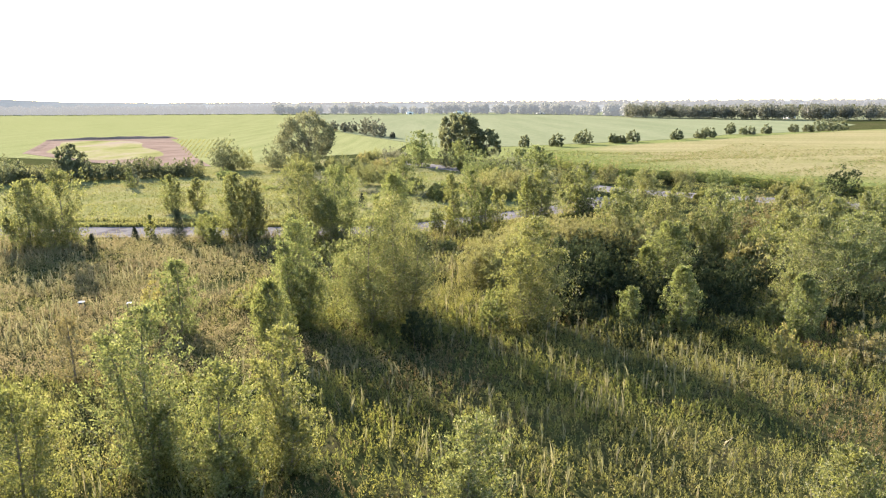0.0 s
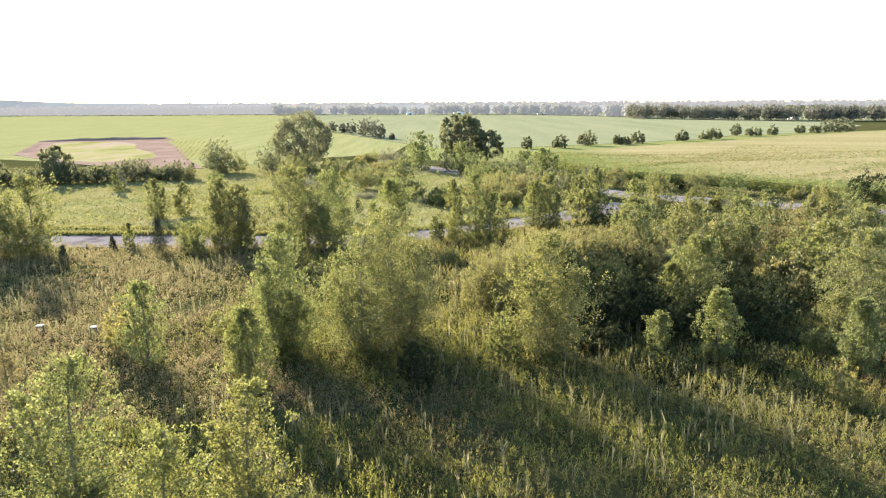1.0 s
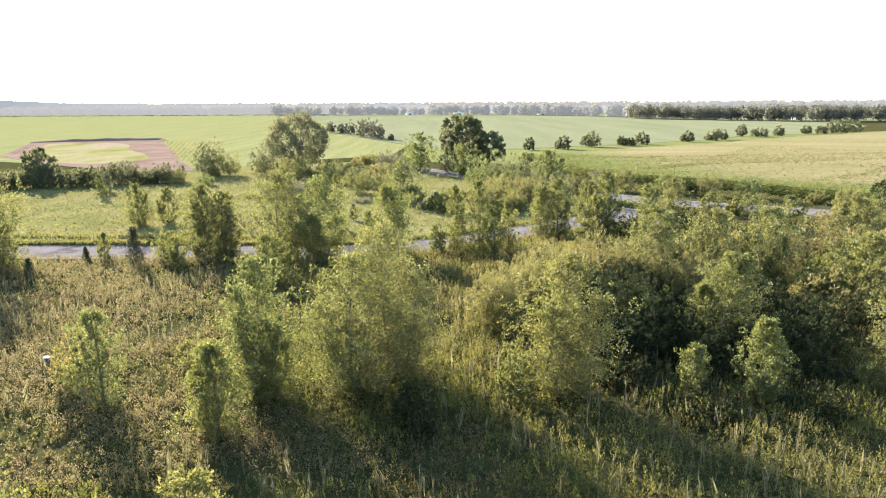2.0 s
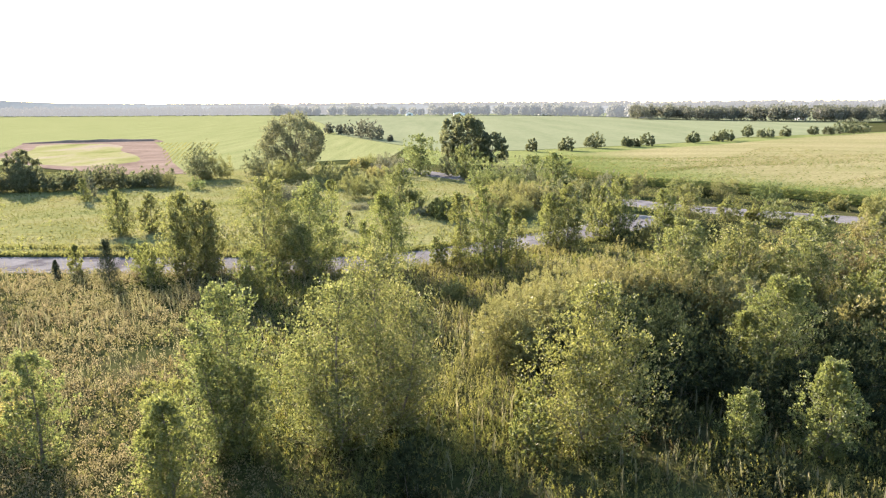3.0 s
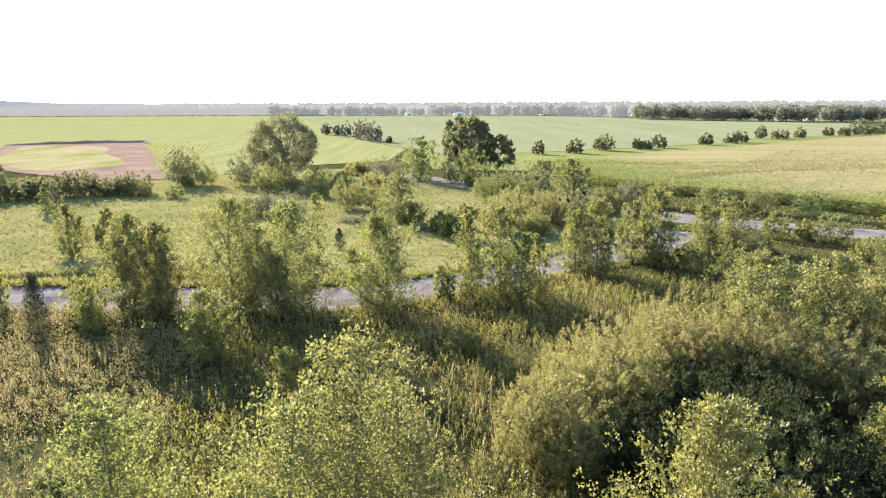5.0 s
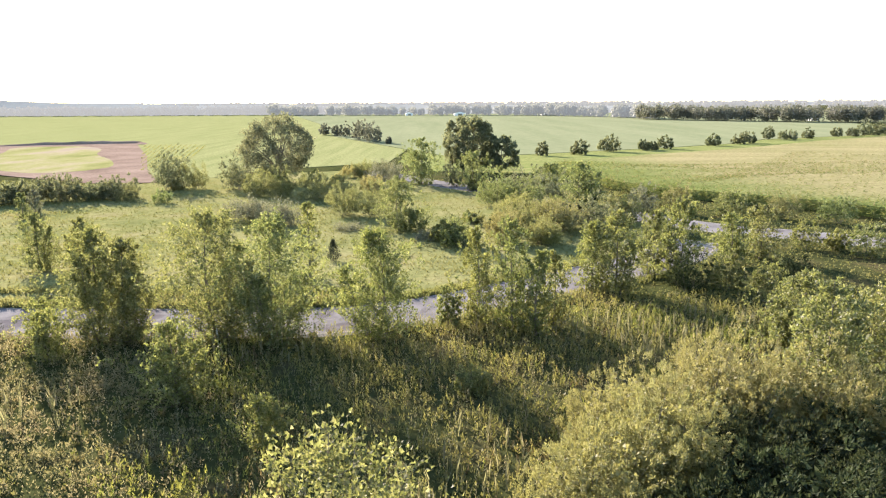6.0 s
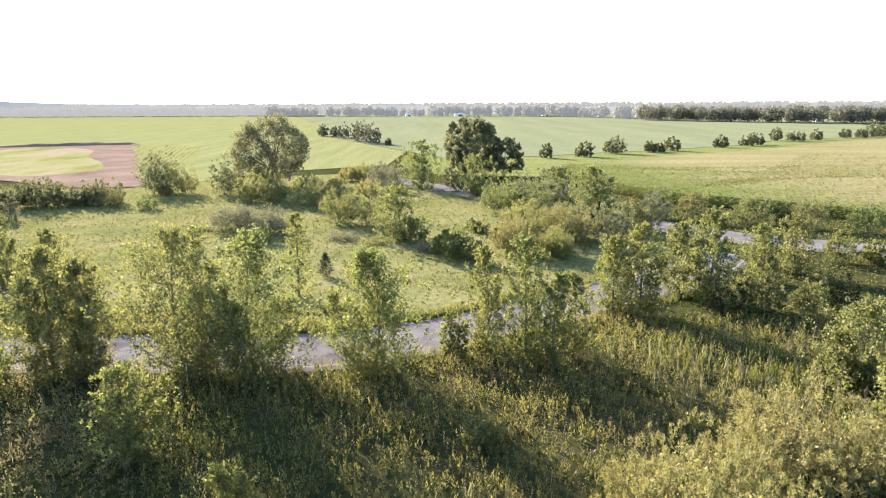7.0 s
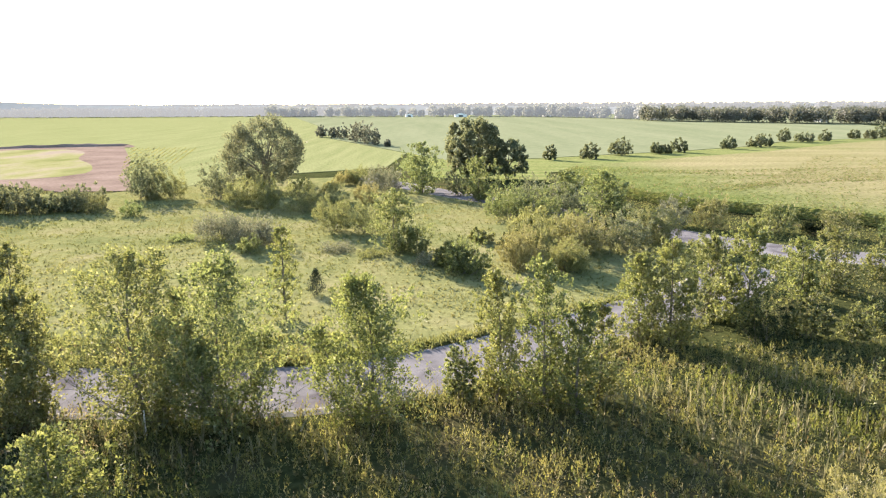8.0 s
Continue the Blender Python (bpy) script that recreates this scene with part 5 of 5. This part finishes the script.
def corn_stand():
    """Corn plants: hanging leaves and tan tassels on the nearest rows and along the rim."""
    g = np.random.default_rng(31)
    edge = spline(CORN_EDGE[:10], 0.4)
    d = unit(np.gradient(edge, axis=0))
    inn = np.stack([d[:, 1], -d[:, 0]], 1)
    if inn[len(inn) // 2][0] < 0:
        inn = -inn
    rows_ = [np.column_stack([edge + inn * (k * 0.7 - 0.6) + g.normal(size=edge.shape) * 0.12]) for k in range(4)]
    rim = np.concatenate(rows_)
    deep = np.concatenate([edge[::2] + inn[::2] * (2 + 115 * g.uniform(0, 1, (len(edge[::2]), 1)) ** 1.8) + g.normal(size=(len(edge[::2]), 2)) for _ in range(60)])
    deep = deep[(deep[:, 1] < 200 + 0.55 * deep[:, 0])]
    base = np.concatenate([np.column_stack([rim, np.full(len(rim), GROUND)]), np.column_stack([deep, np.full(len(deep), GROUND + 1.05)])])
    full = np.arange(len(base)) < len(rim)
    n = len(base)
    hh = np.where(full, 2.15, 1.0) * g.uniform(0.88, 1.12, n)
    vs = []
    for k in range(5):
        az = g.uniform(0, 6.283, n)
        f = (k + g.uniform(0.2, 1, n)) / 5.2
        c = base + np.stack([np.cos(az) * 0.28, np.sin(az) * 0.28, hh * (0.12 + 0.8 * f)], 1)
        vs.append((c, np.stack([np.cos(az), np.sin(az), g.uniform(-0.3, 0.9, n)], 1)))
    v, f = leaves(g, np.concatenate([a for a, b in vs]), np.concatenate([b for a, b in vs]), 0.75, 0.13)
    tagged(part_np("corn_plants", mesh_np("corn_plants", v, None, f), CORN), "green corn plants standing in rows", "corn", kind="stuff")
    into = np.concatenate([np.full(len(rim), 1.0), np.min([np.hypot(deep[:, 0] - q[0], deep[:, 1] - q[1]) for q in edge[::12]], axis=0)])
    ripe = g.uniform(0, 1, n) < 0.04 + into / 130.0
    base, hh = base[ripe], hh[ripe]
    n = len(base)
    top = base + np.stack([np.zeros(n), np.zeros(n), hh * 1.02], 1)
    v, f = leaves(g, top, np.stack([g.normal(size=n) * 0.25, g.normal(size=n) * 0.25, np.ones(n)], 1), 0.34, 0.14)
    tagged(part_np("corn_tassels", mesh_np("corn_tassels", v, None, f), TASSEL), "tan tassels over the corn", "corn", kind="stuff")


corn_stand()


# ---- weeds and grass ----
def scatter(g, y0, y1, per_m2, slope=0.70, pad=4.0):
    """Places spread over the open wedge of meadow, clear of the roads."""
    n = int(per_m2 * (slope * (y1 * y1 - y0 * y0) + 2 * pad * (y1 - y0)))
    y = np.sqrt(g.uniform(0, 1, n) * (y1 * y1 - y0 * y0) + y0 * y0)
    x = g.uniform(-1, 1, n) * (slope * y + pad)
    keep = off_road(x, y) > ROAD_HALF + 0.1 + g.uniform(0, 0.5, n)
    return x[keep], y[keep]


def patchy(x, y, s, ph):
    return np.sin(x * s + ph + 1.7 * np.sin(y * s * 0.7 + ph)) * np.cos(y * s * 1.1 + 0.8 * np.sin(x * s * 0.6))


def weeds(name, mat, y0, y1, per_m2, h0, h1, blades, spread, width, label, seed, category="weeds", keep=None):
    """Upright plants: a stem blade and several leaves set round it."""
    g = np.random.default_rng(seed)
    x, y = scatter(g, y0, y1, per_m2, pad=18.0 if name == "outer_weeds" else 4.0)
    if keep:
        sel = keep(x, y, g)
        x, y = x[sel], y[sel]
    n = len(x)
    h = (h0 + (h1 - h0) * np.clip(0.5 + 0.35 * patchy(x, y, 0.23, seed) + 0.28 * g.normal(size=n), 0, 1.3))
    vs = []
    lean = g.normal(size=(n, 2)) * 0.10
    for k in range(blades):
        az = g.uniform(0, 6.283, n)
        a = np.stack([np.cos(az), np.sin(az)], 1)
        f = g.uniform(0.05, 0.6, n) if k else np.zeros(n)
        r = (g.uniform(0.5, 1.2, n) * spread * (1.15 - f)) if k else np.zeros(n)
        z0 = GROUND - 0.04 + h * f
        z1 = GROUND + h * (f + (0.42 if k else 1.0) * g.uniform(0.75, 1.2, n))
        t = np.column_stack([x, y]) + lean * (z1 - GROUND)[:, None] + a * r[:, None]
        side = np.stack([-a[:, 1], a[:, 0]], 1) * (width * g.uniform(0.7, 1.4, n))[:, None]
        b = np.column_stack([x, y]) + a * (r * 0.15)[:, None]
        vs.append(np.stack([np.column_stack([b - side * 0.5, z0]), np.column_stack([b + side * 0.5, z0 + 0.05]), np.column_stack([t, z1])], 1))
    v = np.concatenate(vs).reshape(-1, 3)
    tagged(part_np(name, mesh_np(name, v, None, np.arange(len(v)).reshape(-1, 3)), mat), label, category, kind="stuff")


def zone(x, y, kind, g):
    """Where each sort of weed grows: drifts of green, gold, brown and pale plants."""
    a, b = patchy(x, y, 0.19, 1.0) + 0.25 * g.normal(size=len(x)), patchy(y, x, 0.27, 4.0) + 0.25 * g.normal(size=len(x))
    left = (x < -7 - 12 / (1 + np.exp(-(y - 58) / 2.5)) + 4 * np.sin(y * 0.2) + 2.5 * g.normal(size=len(x))) & (y > 40)
    gold = ~left & (a > np.where((y > 62) & (x > -4), -0.35, 0.18))
    brown = ~left & ~gold & (b > 0.42)
    return {"pale": left, "gold": gold, "brown": brown, "green": ~left & ~gold & ~brown, "all": np.ones(len(x), bool)}[kind]


def spires(name, mat, y0, y1, per_m2, h0, h1, label, seed, kind, per=14, wide=0.16, leaf=0.15, slim=0.34, flat=0.0):
    """Upright leafy plants: small leaves set thickly round each stem, closing to a pointed tip."""
    g = np.random.default_rng(seed)
    x, y = scatter(g, y0, y1, per_m2)
    bunch = patchy(x, y, 1.1, seed) * 0.6 + patchy(x, y, 0.45, seed + 2.0) * 0.5
    sel = zone(x, y, kind, g) & (bunch + 0.55 * g.normal(size=len(x)) > -0.45)
    x, y, bunch = x[sel], y[sel], bunch[sel]
    n = len(x)
    h = h0 + (h1 - h0) * np.clip(0.45 + 0.35 * bunch + 0.28 * g.normal(size=n), 0, 1.35)
    lean = g.normal(size=(n, 1, 2)) * 0.09
    f = (np.arange(per)[None] + g.uniform(0, 1, (n, per))) / per
    f = 0.18 + 0.82 * f ** (1.0 - 0.4 * flat)
    az = g.uniform(0, 6.283, (n, per))
    o = np.stack([np.cos(az), np.sin(az)], -1)
    rad = wide * (1.12 - f ** 2) * g.uniform(0.4, 1.15, (n, per))
    z = f * h[:, None]
    c = np.concatenate([np.stack([x, y], 1)[:, None] + o * rad[..., None] + lean * z[..., None], (GROUND + z)[..., None]], -1).reshape(-1, 3)
    way = np.concatenate([o * (1.1 - 0.9 * f)[..., None], (0.35 + 1.1 * f)[..., None]], -1).reshape(-1, 3) + 0.25 * g.normal(size=(n * per, 3))
    face = np.concatenate([o * 0.5, np.full((n, per, 1), 0.7)], -1).reshape(-1, 3)
    v, t = leaves(g, c, way, leaf, leaf * slim, face, 0.6)
    v[:, 2] = np.maximum(v[:, 2], GROUND - 0.03)
    tagged(part_np(name, mesh_np(name, v, None, t), mat), label, "weeds", kind="stuff")


def herbs(name, mat, y0, y1, per_m2, label, seed, h=(0.35, 0.8), per=15, size=0.19, kind="all"):
    """Rounded tufts of broad-leaved weeds."""
    g = np.random.default_rng(seed)
    x, y = scatter(g, y0, y1, per_m2)
    sel = (patchy(x, y, 0.31, seed) + 0.5 * g.normal(size=len(x)) > -0.35) & zone(x, y, kind, g)
    x, y = x[sel], y[sel]
    n = len(x)
    d = unit(g.normal(size=(n, per, 3)))
    d[..., 2] = np.abs(d[..., 2])
    hh = g.uniform(h[0], h[1], n)
    ww = hh * g.uniform(0.7, 1.3, n)
    c = np.stack([x, y, np.full(n, GROUND + 0.05)], 1)[:, None] + d * np.stack([ww * 0.6, ww * 0.6, hh], 1)[:, None] * g.uniform(0.55, 1.05, (n, per, 1))
    v, f = leaves(g, c.reshape(-1, 3), (d + np.array([0, 0, 0.8])).reshape(-1, 3) + 0.4 * g.normal(size=(n * per, 3)), size, size * 0.6, d.reshape(-1, 3) * 0.7 + np.array([0, 0, 0.5]), 0.5)
    tagged(part_np(name, mesh_np(name, v, None, f), mat), label, "weeds", kind="stuff")


spires("green_weeds", GREENW, 18, 62, 12.5, 0.55, 1.15, "tall leafy green weeds in dense drifts", 41, "green", 12, 0.15, 0.16)
spires("golden_weeds", GOLDW, 18, 62, 12.0, 0.50, 1.05, "sunlit yellow-green weeds in dense drifts", 42, "gold", 12, 0.14, 0.14)
spires("brown_weeds", BROWNW, 18, 62, 11.0, 0.50, 1.10, "brown seeding weeds in patches", 47, "brown", 11, 0.12, 0.13)
herbs("pale_weeds", TANHERB, 38, 62, 7.0, "pale tan-green bushy weeds in soft tufts", 53, (0.35, 0.8), 24, 0.105, "pale")
herbs("under_herbs", HERB, 18, 62, 4.5, "low broad green leaves between taller weeds", 51, (0.2, 0.5), 10, 0.17)
spires("green_weeds_far", GREENW, 62, 97, 7.5, 0.60, 1.25, "tall green weeds before the road", 56, "green", 10, 0.18, 0.21)
spires("golden_weeds_far", GOLDW, 62, 97, 7.5, 0.55, 1.15, "yellow-green weeds before the road", 57, "gold", 10, 0.17, 0.19)
spires("brown_weeds_far", BROWNW, 62, 97, 5.5, 0.55, 1.15, "brown seeding weeds before the road", 58, "brown", 9, 0.15, 0.18)
herbs("pale_weeds_far", TANHERB, 62, 90, 4.6, "pale tan-green bushy weeds before the road", 54, (0.35, 0.8), 20, 0.14, "pale")
spires("stalk_weeds", STALK, 52, 92, 1.7, 1.05, 1.65, "tall upright stalks with small pale leaves", 60, "all", 12, 0.09, 0.13, 0.36)
herbs("under_herbs_far", HERB, 62, 98, 2.4, "low broad leaves before the road", 52, (0.2, 0.5), 9, 0.22)
weeds("meadow_grass", GRASS, 92, 195, 2.8, 0.07, 0.24, 3, 0.30, 0.11, "bright yellow-green meadow grass", 43, "grass",
      keep=lambda x, y, g: (x < 62) & ~((x > 66 - 0.9 * (y - 135)) & (y > 135)))
weeds("long_grass", GRASS, 97, 170, 2.6, 0.16, 0.38, 4, 0.22, 0.09, "longer pale grass in drifts across the meadow", 55, "grass",
      keep=lambda x, y, g: (x < 40) & (patchy(x, y * 1.8, 0.13, 3.0) + 0.2 * g.normal(size=len(x)) > 0.45))
herbs("meadow_tufts", GRASS, 97, 170, 0.8, "soft tufts of taller meadow grass", 59, (0.10, 0.24), 9, 0.20)
weeds("verge_grass", GRASS, 88, 104, 14, 0.30, 0.60, 5, 0.25, 0.10, "bright verge grass along the concrete road", 44, "grass",
      keep=lambda x, y, g: off_road(x, y) < 5.5)
weeds("far_verge", GRASS, 88, 116, 16, 0.45, 0.80, 5, 0.22, 0.11, "long grass standing along the road's far edge", 48, "grass",
      keep=lambda x, y, g: (off_road(x, y) < 4.6) & (y > 92 + 0.5 * np.maximum(x + 4, 0)) & (x < 14))
weeds("grass_ridge", GRASS, 92, 112, 12, 0.35, 0.70, 5, 0.22, 0.11, "low ridge of long grass behind the verge", 49, "grass",
      keep=lambda x, y, g: (np.abs(off_road(x, y) - 8.4 - 0.5 * np.sin(x * 0.3)) < 0.9) & (y > 96) & (x < -6))
weeds("tall_stalks", STALK, 24, 92, 0.55, 1.1, 1.9, 8, 0.20, 0.07, "tall grey-green seed stalks above the weeds", 45,
      keep=lambda x, y, g: patchy(x, y, 0.17, 2.0) + 0.5 * (x > 5) > 0.25)


weeds("outer_weeds", WEED, 4, 97, 1.4, 0.35, 0.9, 4, 0.3, 0.14, "sparse weeds round the meadow's rim", 46,
      keep=lambda x, y, g: (np.abs(x) > 0.7 * y + 3.5) | (y < 18.5))


# ---- small things ----
def box(bm, x0, y0, z0, x1, y1, z1, bevel=0.02):
    r = bmesh.ops.create_cube(bm, size=1.0)
    for v in r["verts"]:
        v.co = Vector(((x0 + x1) / 2 + v.co.x * (x1 - x0), (y0 + y1) / 2 + v.co.y * (y1 - y0), (z0 + z1) / 2 + v.co.z * (z1 - z0)))
    if bevel:
        edges = {e for v in r["verts"] for e in v.link_edges}
        bmesh.ops.bevel(bm, geom=list(edges), offset=bevel, segments=2, affect='EDGES')


def pedestal(x, y):
    thing = new("utility_box")
    bm = bmesh.new()
    box(bm, -0.22, -0.18, 0, 0.22, 0.18, 0.78)
    part("body", bm, BOXGREY, thing)
    bm = bmesh.new()
    box(bm, -0.25, -0.21, 0.78, 0.25, 0.21, 0.86, 0.025)
    part("lid", bm, WHITE, thing, "white sloping lid")
    bm = bmesh.new()
    box(bm, -0.04, -0.205, 0.42, 0.04, -0.178, 0.52, 0.006)
    part("latch", bm, WHITE, thing)
    return stand(thing, x, y, "small grey utility box with a white lid in weeds", "utility box", "utility boxes", GROUND - 0.28)


pedestal(-28.0, 55.6)
pedestal(-32.5, 56.0)


def stake(x, y, h):
    bm = bmesh.new()
    box(bm, -0.035, -0.035, 0, 0.035, 0.035, h, 0.01)
    ob = part("stake", bm, WHITE)
    return stand(ob, x, y, "thin pale marker stake in the shade", "stake", "", GROUND - 0.03)


stake(-18.3, 85.0, 1.5)


def barn(x, y, w, d, h, turn):
    thing = new("farm_building")
    bm = bmesh.new()
    pts = [(-w / 2, 0), (w / 2, 0), (w / 2, h), (0, h * 1.55), (-w / 2, h)]
    a = [bm.verts.new((px, -d / 2, pz)) for px, pz in pts]
    b = [bm.verts.new((px, d / 2, pz)) for px, pz in pts]
    bm.faces.new(a)
    bm.faces.new(b[::-1])
    for i in range(5):
        bm.faces.new((a[i], b[i], b[(i + 1) % 5], a[(i + 1) % 5]))
    bmesh.ops.recalc_face_normals(bm, faces=bm.faces)
    part("wall", bm, WHITE, thing)
    bm = bmesh.new()
    for s in (-1, 1):
        v = [bm.verts.new(p) for p in ((0, -d / 2 - 0.4, h * 1.55 + 0.15), (0, d / 2 + 0.4, h * 1.55 + 0.15), (s * (w / 2 + 0.4), d / 2 + 0.4, h), (s * (w / 2 + 0.4), -d / 2 - 0.4, h))]
        bm.faces.new(v if s > 0 else v[::-1])
    r = bmesh.ops.solidify(bm, geom=list(bm.faces), thickness=0.25)
    part("roof", bm, ROOFGREY, thing)
    bm = bmesh.new()
    box(bm, -w * 0.18, -d / 2 - 0.12, 0, w * 0.18, -d / 2 + 0.05, h * 0.8, 0.02)
    part("door", bm, BOXGREY, thing)
    return stand(thing, x, y, "white farm building before distant woods", "building", "farm buildings", GROUND - 0.1, turn)


for x, y, w, d, h, a in ((-48, 990, 10, 8, 3.0, 10), (24, 965, 16, 9, 3.5, 4), (142, 962, 9, 9, 4, 20), (205, 940, 10, 8, 4, 0), (300, 735, 10, 8, 3.6, -10), (335, 640, 8, 7, 3.2, 12)):
    barn(x, y, w, d, h, a)

# road slabs, last
slabs(bed_a, ROAD_A)
slabs(bed_b, ROAD_B)
